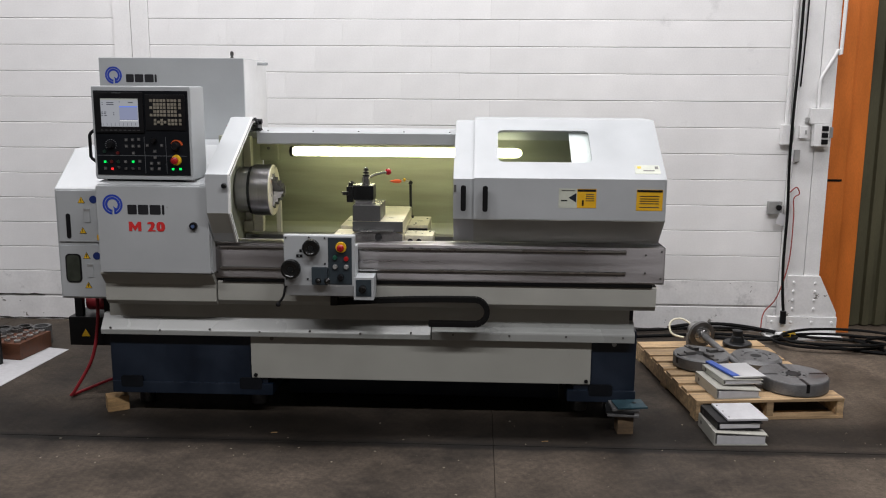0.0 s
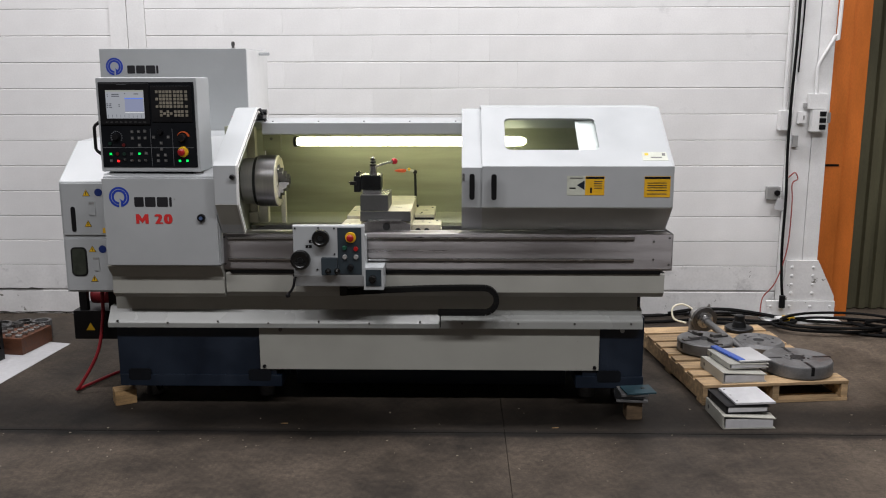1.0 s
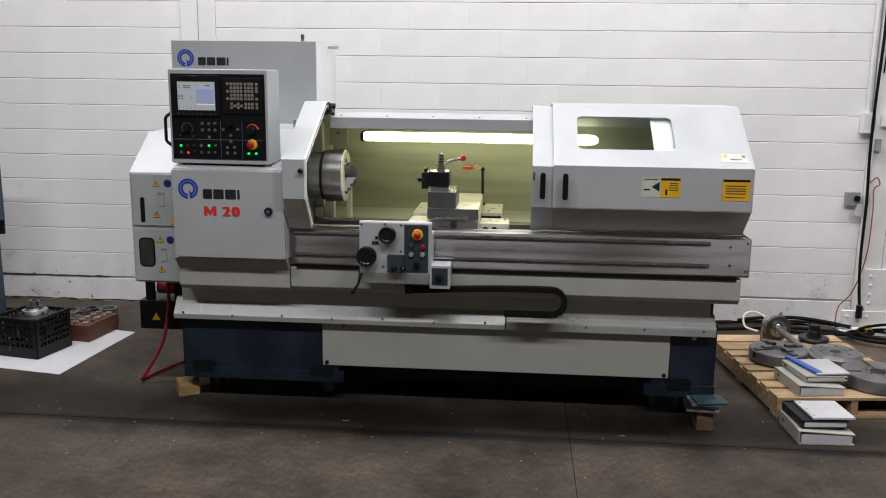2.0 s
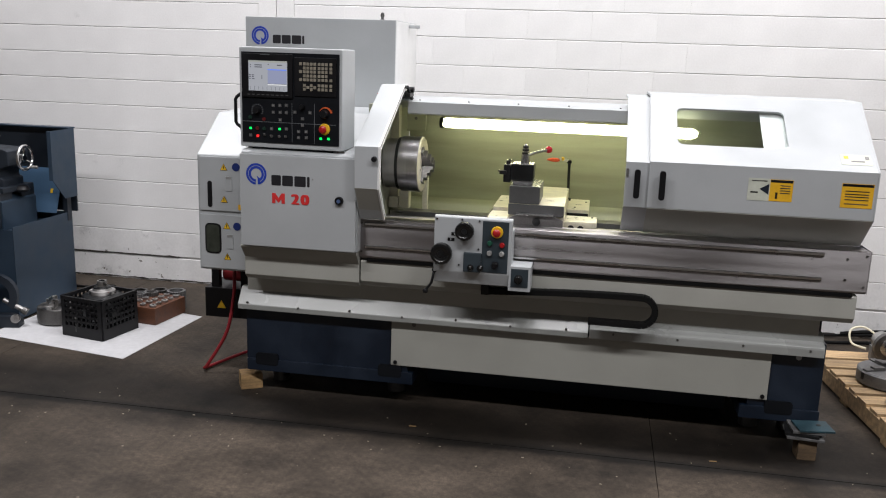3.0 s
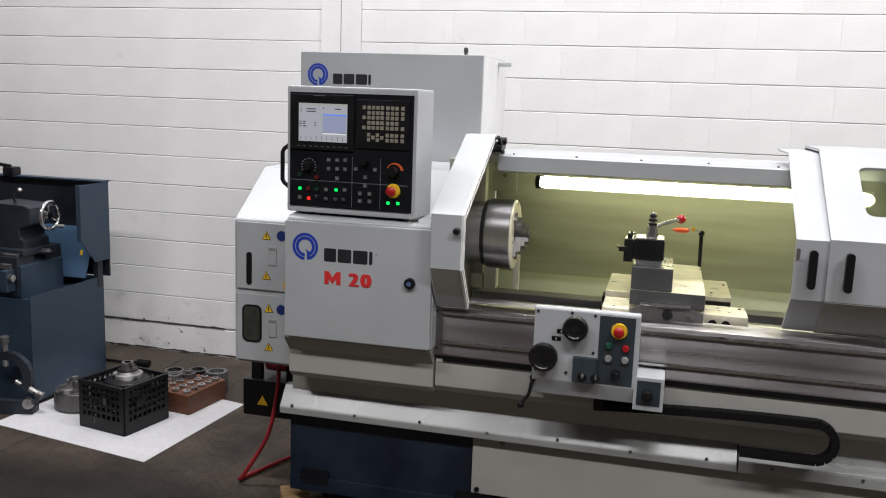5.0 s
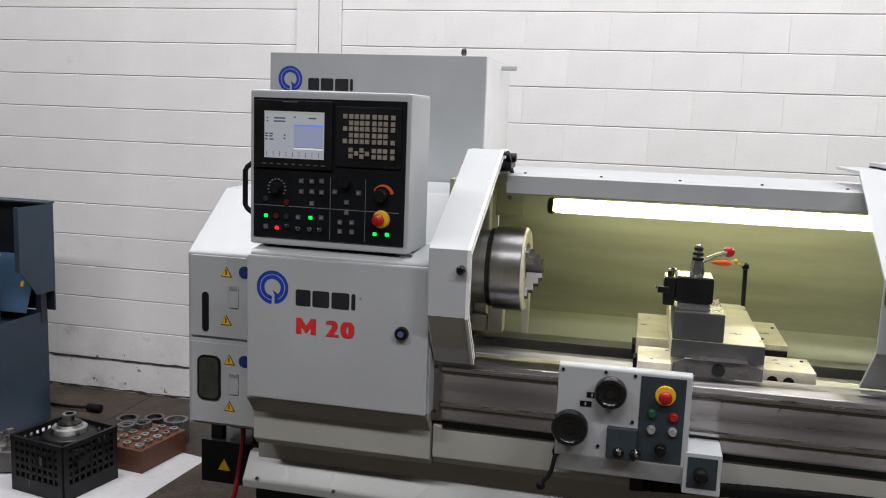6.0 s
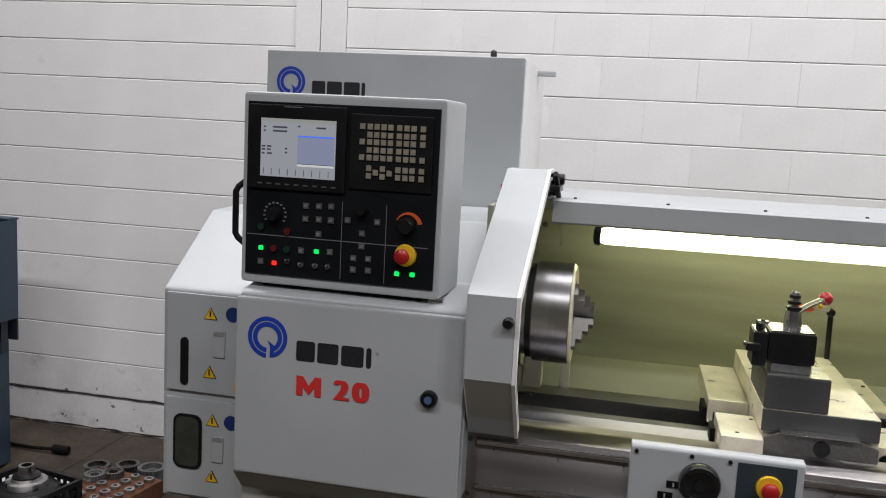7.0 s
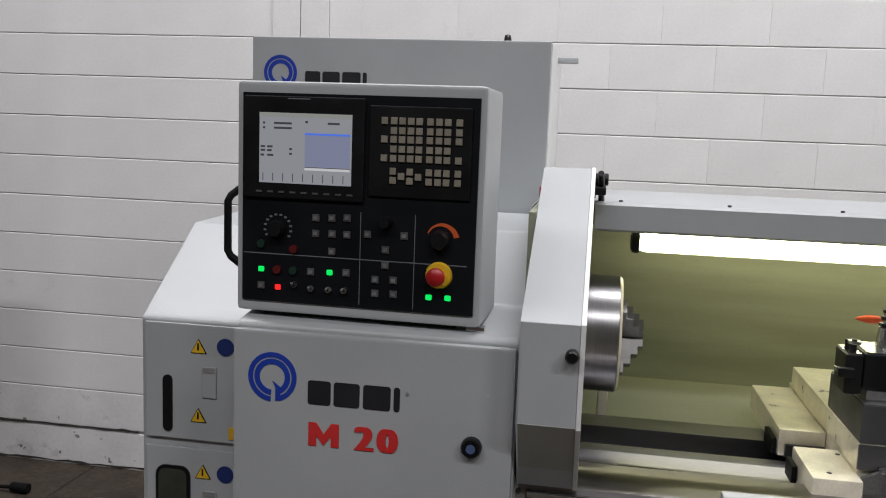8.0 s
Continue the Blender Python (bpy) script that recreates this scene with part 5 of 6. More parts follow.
# bright plates on the black post and holder paint the work light's reflection
part("post_top", box(-0.472, -0.366, 4.311, 4.426, 1.3705, 1.3735, 0.001), M_STEEL, cg, "tool post top, plate brightened for the lamp reflection")
part("holder_top", box(-0.512, -0.482, 4.312, 4.396, 1.3655, 1.3685, 0.001), M_STEEL, cg)
part("tool_holder", box(-0.516, -0.4785, 4.308, 4.40, 1.275, 1.366, 0.006), M_OXIDE, cg, "black tool holder block")
part("tool_bar", box(-0.535, -0.500, 4.288, 4.3075, 1.318, 1.338, 0.003), M_OXIDE, cg)
part("tool_tip", box(-0.541, -0.5355, 4.290, 4.306, 1.330, 1.340, 0.001), M_STEEL, cg)
for sx, sy in ((-0.498, 4.325), (-0.497, 4.375)):
    part("clamp_screw", cyl((sx, sy, 1.376), 0.007, 0.022, "z", 8, bev=0.002), M_OXIDE, cg)
part("height_screw", cyl((-0.490, 4.35, 1.379), 0.006, 0.028, "z", 10), M_OXIDE, cg)
part("height_nut", cyl((-0.490, 4.35, 1.386), 0.015, 0.008, "z", 14, bev=0.002), M_STEEL, cg, "knurled height nut")
part("post_stud", revolve((-0.412, 4.382, 0), [(1.3735, 0.024), (1.40, 0.022), (1.418, 0.019), (1.420, 0.012), (1.462, 0.012), (1.470, 0.008), (1.472, 0.0)], "z", 20), M_STEEL, cg, "steel clamp stud")
for nz, nr in ((1.424, 0.021), (1.440, 0.018), (1.456, 0.015)):
    part("stud_nut", cyl((-0.412, 4.382, nz), nr, 0.009, "z", 6 if nr > 0.02 else 14, bev=0.002), M_OXIDE, cg)
part("clamp_lever", tube([(-0.404, 4.393, 1.408), (-0.366, 4.453, 1.420), (-0.315, 4.528, 1.428)], 0.0085, 10, 4), M_STEEL, cg, "steel clamp lever")
part("lever_ball", revolve((-0.302, 4.549, 1.430), [(-0.020, 0.0), (-0.016, 0.012), (-0.008, 0.0185), (0.0, 0.020), (0.008, 0.0185), (0.016, 0.012), (0.020, 0.0)], "z", 22), M_BALL, cg, "glossy red lever ball")
cl = part("coolant_pipe", tube([(-0.196, 4.935, 1.10), (-0.198, 4.935, 1.20), (-0.2, 4.935, 1.318)], 0.0085, 10, 3), M_OXIDE, cg, "jointed coolant pipe")
part("pipe_knee", revolve((-0.2, 4.935, 1.325), [(-0.015, 0.0), (-0.009, 0.012), (0, 0.015), (0.009, 0.012), (0.015, 0.0)], "z", 12), M_OXIDE, cg)
part("pipe_arm", tube([(-0.2, 4.935, 1.328), (-0.235, 4.925, 1.340), (-0.255, 4.92, 1.340)], 0.008, 8, 3), M_STEEL, cg)
part("pipe_joint", revolve((-0.238, 4.923, 1.343), [(-0.012, 0.0), (-0.006, 0.010), (0.006, 0.010), (0.012, 0.0)], "z", 12), M_YELLOW, cg)
part("nozzle", revolve((0, 4.918, 1.335), [(-0.33, 0.0), (-0.327, 0.004), (-0.298, 0.012), (-0.27, 0.012), (-0.256, 0.006)], "x", 14), mat("orange_nozzle", (0.75, 0.10, 0.03), 0.4), cg, "orange coolant nozzle")
part("pipe_foot", cyl((-0.196, 4.935, 1.108), 0.018, 0.016, "z", 14, bev=0.003), M_OXIDE, cg)

# apron with handwheels and buttons
ap = part("apron", prism([(3.977, 0.865), (3.977, 1.134), (3.983, 1.142), (4.009, 1.142), (4.009, 1.075), (4.105, 1.075), (4.105, 0.79), (4.05, 0.79), (4.005, 0.80)], -0.808, -0.423, 0.004), M_GREY, lathe, "light grey apron with handwheels")
part("slate_panel", box(-0.568, -0.44, 3.9735, 3.9765, 0.872, 1.128, 0.001), M_SLATE, ap, "slate blue button panel")
part("joystick_box", box(-0.656, -0.5685, 3.953, 3.9765, 0.872, 0.968, 0.005), M_SLATE, ap, "raised slate blue joystick box")
for x, z, r in ((-0.652, 1.078, 0.047), (-0.763, 0.960, 0.054)):
    part("handwheel", revolve((x, 0, z), [(3.925, 0.0), (3.925, r * 0.55), (3.918, r * 0.72), (3.92, r * 0.92), (3.929, r), (3.948, r), (3.954, r * 0.9), (3.96, r * 0.5), (3.977, r * 0.45)], "y", 32), M_GLOSS, ap, "glossy black handwheel")
    part("wheel_hub", revolve((x, 0, z), [(3.921, 0.0), (3.921, r * 0.28), (3.926, r * 0.30)], "y", 20), M_OXIDE, ap)
for x, z in ((-0.722, 1.046), (-0.74, 1.018)):
    part("scale_plate", box(x, x + 0.034, 3.9745, 3.9768, z, z + 0.016, 0), M_BLACK, ap)
    part("scale_mark", box(x + 0.014, x + 0.018, 3.9735, 3.9746, z + 0.003, z + 0.013, 0), M_GREY, ap)
for x, z in ((-0.795, 1.125), (-0.585, 1.125), (-0.585, 0.985), (-0.795, 0.90), (-0.67, 1.128), (-0.68, 0.90)):
    screw(x, 3.975, z, ap, 0.005, material=M_OXIDE)
part("stop_ring", revolve((-0.497, 0, 1.076), [(3.965, 0.0), (3.965, 0.028), (3.974, 0.030)], "y", 28), M_YELLOW, ap, "yellow stop ring")
part("stop_button", revolve((-0.497, 0, 1.076), [(3.937, 0.0), (3.938, 0.012), (3.943, 0.019), (3.951, 0.0195), (3.955, 0.012), (3.967, 0.011)], "y", 26), M_RED, ap, "red mushroom stop button")
for x, z, m in ((-0.53, 1.020, M_GREEN), (-0.47, 1.014, M_RED), (-0.53, 0.970, M_GREYBOX), (-0.47, 0.970, M_GREYBOX)):
    part("push_button", revolve((x, 0, z), [(3.959, 0.0), (3.959, 0.010), (3.963, 0.0125), (3.974, 0.0135)], "y", 18), m, ap)
part("selector_knob", revolve((-0.5, 0, 0.914), [(3.947, 0.0), (3.947, 0.012), (3.953, 0.016), (3.974, 0.017)], "y", 18), M_BLACK, ap)
for x in (-0.619, -0.571):
    part("joystick_base", revolve((x, 0, 0.895), [(3.9415, 0.0), (3.9415, 0.010), (3.9525, 0.017)], "y", 16), M_GLOSS, ap)
    part("joystick", tube([(x, 3.9455, 0.895), (x + 0.004, 3.9185, 0.905)], 0.005, 8, 2), M_CHROME, ap)
part("feed_lever", tube([(-0.8, 4.005, 0.862), (-0.806, 3.985, 0.85), (-0.815, 3.975, 0.80), (-0.838, 3.965, 0.768)], 0.007, 8, 4), M_BLACK, ap, "black feed lever")
part("lever_knob", revolve((-0.842, 3.964, 0.758), [(-0.014, 0.0), (-0.009, 0.011), (0, 0.0145), (0.009, 0.011), (0.014, 0.0)], "z", 14), M_BLACK, ap)
part("lever_boss", cyl((-0.802, 3.995, 0.864), 0.013, 0.03, "y", 12), M_BLACK, ap)
for x in (-0.78, -0.7, -0.6, -0.52, -0.45):
    screw(x, 4.003, 0.815, ap, 0.004)
sb = part("selector_box", box(-0.432, -0.324, 3.975, 4.11, 0.787, 0.912, 0.004), M_GREY, lathe, "small grey selector box")
part("slate_panel", box(-0.42, -0.336, 3.9725, 3.975, 0.808, 0.900, 0), M_SLATE, sb)
part("selector_knob", revolve((-0.382, 0, 0.852), [(3.941, 0.0), (3.941, 0.014), (3.947, 0.020), (3.973, 0.021)], "y", 18), M_GLOSS, sb)
part("knob_bar", box(-0.386, -0.378, 3.933, 3.943, 0.836, 0.868, 0.002), M_GLOSS, sb)

# cable carrier: a chain of links from the apron back to the ledge
chain = part("cable_carrier", box(-0.58, -0.54, 4.088, 4.134, 0.725, 0.782, 0.004), M_BLACK, lathe, "black cable carrier chain")
link_mesh = mesh_of("carrier_link", box(-0.0155, 0.0155, -0.022, 0.022, -0.0150, 0.0150, 0.004), M_RUBBER)
line = []
s = 0.0
while s < 1.36:
    if s < 0.76:
        line.append((-0.54 + s, 0.742 + 0.026 * math.sin(s / 0.76 * math.pi * 0.55), 0.0))
    elif s < 0.76 + math.pi * 0.070:
        a = (s - 0.76) / 0.070
        line.append((0.22 + 0.070 * math.sin(a), 0.697 + 0.070 * math.cos(a), math.degrees(a)))
    else:
        line.append((0.22 - (s - 0.76 - math.pi * 0.070), 0.627, 180.0))
    s += 0.029
for x, z, a in line:
    if x < -0.03 and z < 0.7:
        continue
    ob = new("carrier_link", link_mesh)
    ob.parent = chain
    ob.matrix_basis = Matrix.Translation(Vector((x, 4.112, z)) - BASES[lathe.name]) @ pose(0, 0, 0, 0, a, 0)


# ---- things under and beside the machine ----
def local_thing(name, x, y, z, turn, label, category, group=""):
    return thing(name, (x, y, z), label, category, group, "", turn)


wb = local_thing("wood_block", -1.925, 4.335, 0, 30, "short rough lumber block by the lathe foot", "wood block")
part("body", box(-0.062, 0.062, -0.05, 0.05, 0.0, 0.092, 0.007), M_BLOCK, wb, "", True)
wb = local_thing("wood_block", 1.077, 4.155, 0, 2, "square lumber block under steel shim plates, darkened for shade", "wood block")
# wood colour darkened for the shade this block stands in
part("body", box(-0.043, 0.047, -0.05, 0.05, 0.0, 0.112, 0.005), mat("shade_darkened_lumber", (0.10, 0.066, 0.036), 0.7, 0, 0.35, 9, 0.4, 60, stretch=(1, 6, 6), fine=0.2), wb, "", True)
zz = 0.112
for dx, dy, a, w, d, h, m, words in ((-0.010, 0.025, -4, 0.088, 0.082, 0.012, M_IRON, "dark oily steel shim plate in a stack"), (-0.020, 0.03, -9, 0.080, 0.078, 0.014, M_OXIDE, "black oily steel shim plate in a stack"), (0.000, 0.03, 2, 0.078, 0.072, 0.014, M_IRON, "dark oily steel shim plate in a stack"), (0.030, 0.02, 8, 0.086, 0.066, 0.010, M_TEAL, "teal painted steel shim plate topping a stack")):
    sh = local_thing("shim_plate", 1.077 + dx, 4.14 + dy, zz, a, words, "shim plate", "stack of shim plates")
    part("plate", box(-w, w, -d, d, 0, h, 0.002), m, sh, "", True)
    part("bolt_hole", cyl((0.03, 0.01, h + 0.0005), 0.012, 0.002, "z", 14), M_BLACK, sh, "", True)
    zz += h + 0.001

# ---- pallet with accessories ----
pallet = local_thing("pallet", 1.908, 4.99, 0, 6.5, "pale worn wooden pallet holding lathe accessories", "pallet")
PW, PL = 0.90, 1.22
for k, w in enumerate((0.14, 0.10, 0.12, 0.09, 0.12, 0.10, 0.14, 0.14)):
    y0 = -PL / 2 + 0.0 + sum((0.14, 0.10, 0.12, 0.09, 0.12, 0.10, 0.14, 0.14)[:k]) + k * 0.0385
    part("deck_board", box(-PW / 2 + 0.004 * (k % 2), PW / 2 - 0.005 * (k % 3), y0, y0 + w, 0.107, 0.125, 0.002), M_WOOD, pallet, "", True)
for x in (-PW / 2, -0.02, PW / 2 - 0.04):
    part("stringer", box(x, x + 0.04, -PL / 2 + 0.005, PL / 2 - 0.005, 0.018, 0.1065, 0.003), M_WOOD, pallet, "", True)
for y in (-PL / 2, -0.05, PL / 2 - 0.1):
    part("bottom_board", box(-PW / 2, PW / 2, y, y + 0.1, 0.0, 0.0175, 0.002), M_WOOD, pallet, "", True)
TOP = 0.1255


def jaw_chuck(x, y, r, h, turn):
    t = local_thing("lathe_chuck", x, y, TOP, turn, "dark grey four-jaw lathe chuck on the pallet", "lathe chuck")
    part("body", revolve((0, 0, 0), [(0.0, 0.0), (0.0, r * 0.9), (0.012, r), (h - 0.008, r), (h, r - 0.008), (h, 0.045), (h - 0.03, 0.043), (h - 0.03, 0.0)], "z", 56), M_IRON, t, "", True)
    for k in range(4):
        jw = prism([(0.05, h), (r * 0.95, h), (r * 0.95, h + 0.010), (0.12, h + 0.010), (0.12, h + 0.022), (0.05, h + 0.022)], -0.019, 0.019, 0.003, None, along="y")
        part("jaw", turned(jw, Matrix.Rotation(radians(90 * k), 4, "Z")), M_OLD, t, "oily steel jaw", True)
        sl = box(r - 0.05, r + 0.001, -0.012, 0.012, h - 0.05, h - 0.012, 0)
        part("screw_hole", turned(sl, Matrix.Rotation(radians(90 * k), 4, "Z")), M_BLACK, t, "", True)
    return t


jaw_chuck(1.716, 5.009, 0.178, 0.085, 20)
t = local_thing("back_plate", 2.106, 5.107, TOP, 10, "round grey iron chuck back plate", "back plate")
part("body", revolve((0, 0, 0), [(0.0, 0.0), (0.0, 0.165), (0.03, 0.168), (0.034, 0.160), (0.048, 0.150), (0.052, 0.145), (0.052, 0.075), (0.046, 0.072), (0.046, 0.036), (0.02, 0.034), (0.02, 0.0)], "z", 56), M_IRON, t, "", True)
for k in range(6):
    a = radians(60 * k)
    part("bolt_hole", cyl((0.1 * math.cos(a), 0.1 * math.sin(a), 0.0525), 0.010, 0.002, "z", 12), M_BLACK, t, "", True)
part("bore", cyl((0, 0, 0.0455), 0.034, 0.002, "z", 30), M_BLACK, t, "", True)
t = local_thing("face_plate", 2.182, 4.626, TOP, -40, "large round slotted iron face plate", "face plate")
R = 0.207
part("body", revolve((0, 0, 0), [(0.0, 0.0), (0.0, R - 0.01), (0.008, R), (0.072, R), (0.082, R - 0.008), (0.082, 0.085), (0.078, 0.080), (0.082, 0.075), (0.082, 0.0)], "z", 64), M_IRON, t, "", True)
for k in range(4):
    part("slot", turned(box(0.10, R - 0.0, -0.010, 0.010, 0.0822, 0.0832, 0), Matrix.Rotation(radians(45 + 90 * k), 4, "Z")), M_BLACK, t, "", True)
    part("slot_end", turned(box(R - 0.004, R + 0.0012, -0.010, 0.010, 0.03, 0.0832, 0), Matrix.Rotation(radians(45 + 90 * k), 4, "Z")), M_BLACK, t, "", True)
for k in range(6):
    a = radians(60 * k + 15)
    part("bolt_hole", cyl((0.062 * math.cos(a), 0.062 * math.sin(a), 0.083), 0.008, 0.002, "z", 12), M_BLACK, t, "", True)
part("bore", cyl((0, 0, 0.083), 0.045, 0.002, "z", 28), M_BLACK, t, "", True)
t = local_thing("spindle_adapter", 2.092, 5.483, TOP, 0, "dark steel adapter with flange and stub", "adapter")
part("body", revolve((0, 0, 0), [(0.0, 0.0), (0.0, 0.095), (0.006, 0.1), (0.024, 0.1), (0.03, 0.094), (0.032, 0.05), (0.07, 0.042), (0.075, 0.036), (0.112, 0.034), (0.116, 0.028), (0.116, 0.0)], "z", 40), M_OXIDE, t, "", True)
# collet closer: drum with flanges and a long tapered bar
t = thing("collet_closer", (1.84, 5.35, TOP), "steel collet closer with a long bar, wired end", "collet closer")
d = (Vector((2.003, 4.548, 0.155)) - Vector((1.805, 5.472, 0.255))).normalized()
m = Matrix.Translation((1.805, 5.472, 0.235)) @ d.to_track_quat("Z", "Y").to_matrix().to_4x4()
part("drum", turned(revolve((0, 0, 0), [(-0.05, 0.0), (-0.05, 0.05), (-0.044, 0.056), (0.03, 0.056), (0.032, 0.085), (0.055, 0.085), (0.057, 0.06), (0.085, 0.058), (0.09, 0.04), (0.12, 0.036), (0.122, 0.0)], "z", 36), m), M_STEEL, t)
part("flange", turned(revolve((0, 0, 0), [(0.05, 0.05), (0.05, 0.092), (0.078, 0.092), (0.078, 0.05)], "z", 36), m), M_OLD, t)
part("bar", turned(revolve((0, 0, 0), [(0.11, 0.0), (0.11, 0.024), (0.30, 0.022), (0.66, 0.017), (0.86, 0.016), (0.865, 0.0)], "z", 20), m), M_IRON, t)
part("yoke", box(1.726, 1.796, 5.41, 5.47, TOP, 0.22, 0.006), M_IRON, t)
part("pipe_loop", tube([(1.785, 5.515, 0.26), (1.705, 5.555, 0.30), (1.626, 5.535, 0.28), (1.626, 5.49, 0.21), (1.705, 5.45, 0.19)], 0.007, 8, 5), mat("cream_plastic_pipe", (0.7, 0.66, 0.5), 0.4), t)
part("rest_pad", box(1.945, 2.005, 4.57, 4.63, TOP, 0.150, 0.003), M_OLD, t)


def binder(name, x, y, z, turn, w, d, h, material, label, tilt=0.0):
    """A ring binder lying flat: two covers, a spine and the sheets inside; the spine faces -x."""
    b = thing(name, (x, y, z), label, "binder", "lathe manuals", "", turn)
    part("cover", box(-w / 2, w / 2, -d / 2, d / 2, 0.0, 0.004, 0.001), material, b, "", True)
    part("spine", box(-w / 2 - 0.004, -w / 2, -d / 2, d / 2, 0.0, h, 0.001), material, b, "", True)
    top = turned(box(0, w, -d / 2, d / 2, 0.0, 0.004, 0.001), Matrix.Translation((-w / 2, 0, h - 0.004)) @ pose(0, 0, 0, 0, tilt, 0))
    part("cover", top, material, b, "", True)
    part("paper_block", box(-w / 2 + 0.012, w / 2 - 0.012, -d / 2 + 0.006, d / 2 - 0.006, 0.0045, h * (0.72 if tilt else 0.85), 0.002), M_PAPER, b, "white paper sheets", True)
    part("spine_hole", cyl((-w / 2 - 0.0042, d * 0.32, h / 2), 0.012, 0.002, "x", 14), M_OLD, b, "", True)
    return b


binder("ring_binder", 1.765, 4.547, TOP, 8, 0.27, 0.33, 0.066, M_BINDER, "white ring binder lying on the pallet", 4)
binder("ring_binder", 1.804, 4.596, TOP + 0.067, 10, 0.25, 0.30, 0.034, M_BINDER, "thin white binder lying on another binder", 2)
bs = thing("blue_folder", (1.745, 4.612, TOP + 0.104), "narrow blue folder lying on the binders", "folder", "", "", -72)
part("cover", box(-0.15, 0.15, -0.022, 0.022, 0, 0.012, 0.002), M_BLUEBIND, bs, "", True)
ps = thing("paper_stack", (1.839, 4.590, TOP + 0.104), "loose grey printed sheets on the binders", "papers", "", "", 10)
part("paper_block", box(-0.09, 0.11, -0.13, 0.13, 0, 0.008, 0.001), mat("grey_printed_paper", (0.45, 0.45, 0.45), 0.6), ps, "", True)
binder("ring_binder", 1.686, 4.135, 0.0, 3, 0.29, 0.30, 0.075, M_BINDER, "white ring binder lying on the concrete floor", 3)
binder("ring_binder", 1.681, 4.161, 0.076, 6, 0.25, 0.27, 0.045, M_BLACK, "black ring binder lying on a white one", 2)
ps = thing("paper_stack", (1.715, 4.161, 0.1225), "white loose manual pages on the black binder", "papers", "", "", 6)
part("paper_block", box(-0.105, 0.125, -0.125, 0.125, 0, 0.012, 0.002), M_PAPER, ps, "", True)
for k in range(3):
    part("punch_hole", cyl((-0.085, -0.09 + 0.09 * k, 0.0125), 0.005, 0.001, "z", 10), M_BLACK, ps, "", True)

# ---- white sheet with tooling beside the machine ----
sheet = thing("paper_sheet", (-3.3, 5.1, 0), "large white sheet spread on the floor under tooling", "sheet")
part("sheet", prism([(-3.935, 4.735), (-2.853, 4.548), (-2.773, 5.489), (-3.86, 5.727)], 0.0005, 0.003, 0, None, along="z"), M_PAPER, sheet)

crate = local_thing("milk_crate", -3.273, 5.003, 0.003, -11, "black plastic milk crate full of steel parts", "crate")
CW, CH = 0.166, 0.272
for sgn in (-1, 1):
    for ax in ("x", "y"):
        def rib(u0, u1, z0, z1, t=0.006):
            if ax == "y":
                w = box(u0, u1, sgn * CW - t, sgn * CW + t, z0, z1, 0)
            else:
                w = box(sgn * CW - t, sgn * CW + t, u0, u1, z0, z1, 0)
            part("crate_rib", w, M_BLACK, crate, "", True)

        rib(-CW, CW, 0.0, 0.075, 0.007)
        rib(-CW, CW, CH - 0.022, CH, 0.009)
        for k in range(4):
            rib(-CW, CW, 0.100 + k * 0.037, 0.116 + k * 0.037, 0.005)
        for k in range(9):
            u = -CW + 0.02 + k * (2 * CW - 0.04) / 8
            rib(u - 0.006, u + 0.006, 0.07, CH - 0.02, 0.005)
        rib(-CW, -CW + 0.03, 0.07, CH - 0.01, 0.006)
        rib(CW - 0.03, CW, 0.07, CH - 0.01, 0.006)
part("bottom", box(-CW, CW, -CW, CW, 0, 0.012, 0.002), M_BLACK, crate, "", True)
hub = local_thing("hub_chuck", -3.263, 5.028, 0.10, 0, "polished steel hub chuck sticking out of the crate", "chuck")
part("body", revolve((0, 0, 0), [(0.0, 0.0), (0.0, 0.135), (0.10, 0.135), (0.15, 0.13), (0.158, 0.122), (0.165, 0.085), (0.185, 0.08), (0.19, 0.06), (0.21, 0.055), (0.215, 0.032), (0.25, 0.030), (0.252, 0.020), (0.23, 0.018), (0.23, 0.0)], "z", 48), M_OXIDE, hub, "", True)
part("collar", revolve((0, 0, 0), [(0.165, 0.060), (0.165, 0.088), (0.187, 0.082), (0.19, 0.062), (0.205, 0.056), (0.212, 0.034), (0.2525, 0.031), (0.2525, 0.022)], "z", 40), M_SHINE, hub, "", True)
rnd = random.Random(9)
for k in range(64):
    x, y, z = -3.273 + rnd.uniform(-0.14, 0.14), 5.003 + rnd.uniform(-0.14, 0.14), rnd.uniform(0.03, 0.225)
    piece = thing("steel_part", (x, y, z), "small loose steel machine part in the crate", "steel part", "loose parts in the crate", "", rnd.uniform(0, 180))
    r = rnd.uniform(0.016, 0.032)
    if k % 3 == 0:
        bm = cyl((0, 0, 0), r, r * 2.5, "xyz"[k % 2], 14, bev=0.002)
    elif k % 3 == 1:
        bm = revolve((0, 0, 0), [(-r, r * 0.6), (-r, r), (r * 0.3, r), (r * 0.4, r * 0.8), (r, r * 0.8), (r, r * 0.5), (-r, r * 0.5)], "xz"[k % 2], 16)
    else:
        bm = box(-r * 1.6, r * 1.6, -r, r, -r * 0.8, r * 0.8, 0.003)
    part("body", bm, (M_SHINE, M_OLD, M_OXIDE, M_OXIDE, M_OLD, M_OXIDE)[k % 6], piece, "", True)

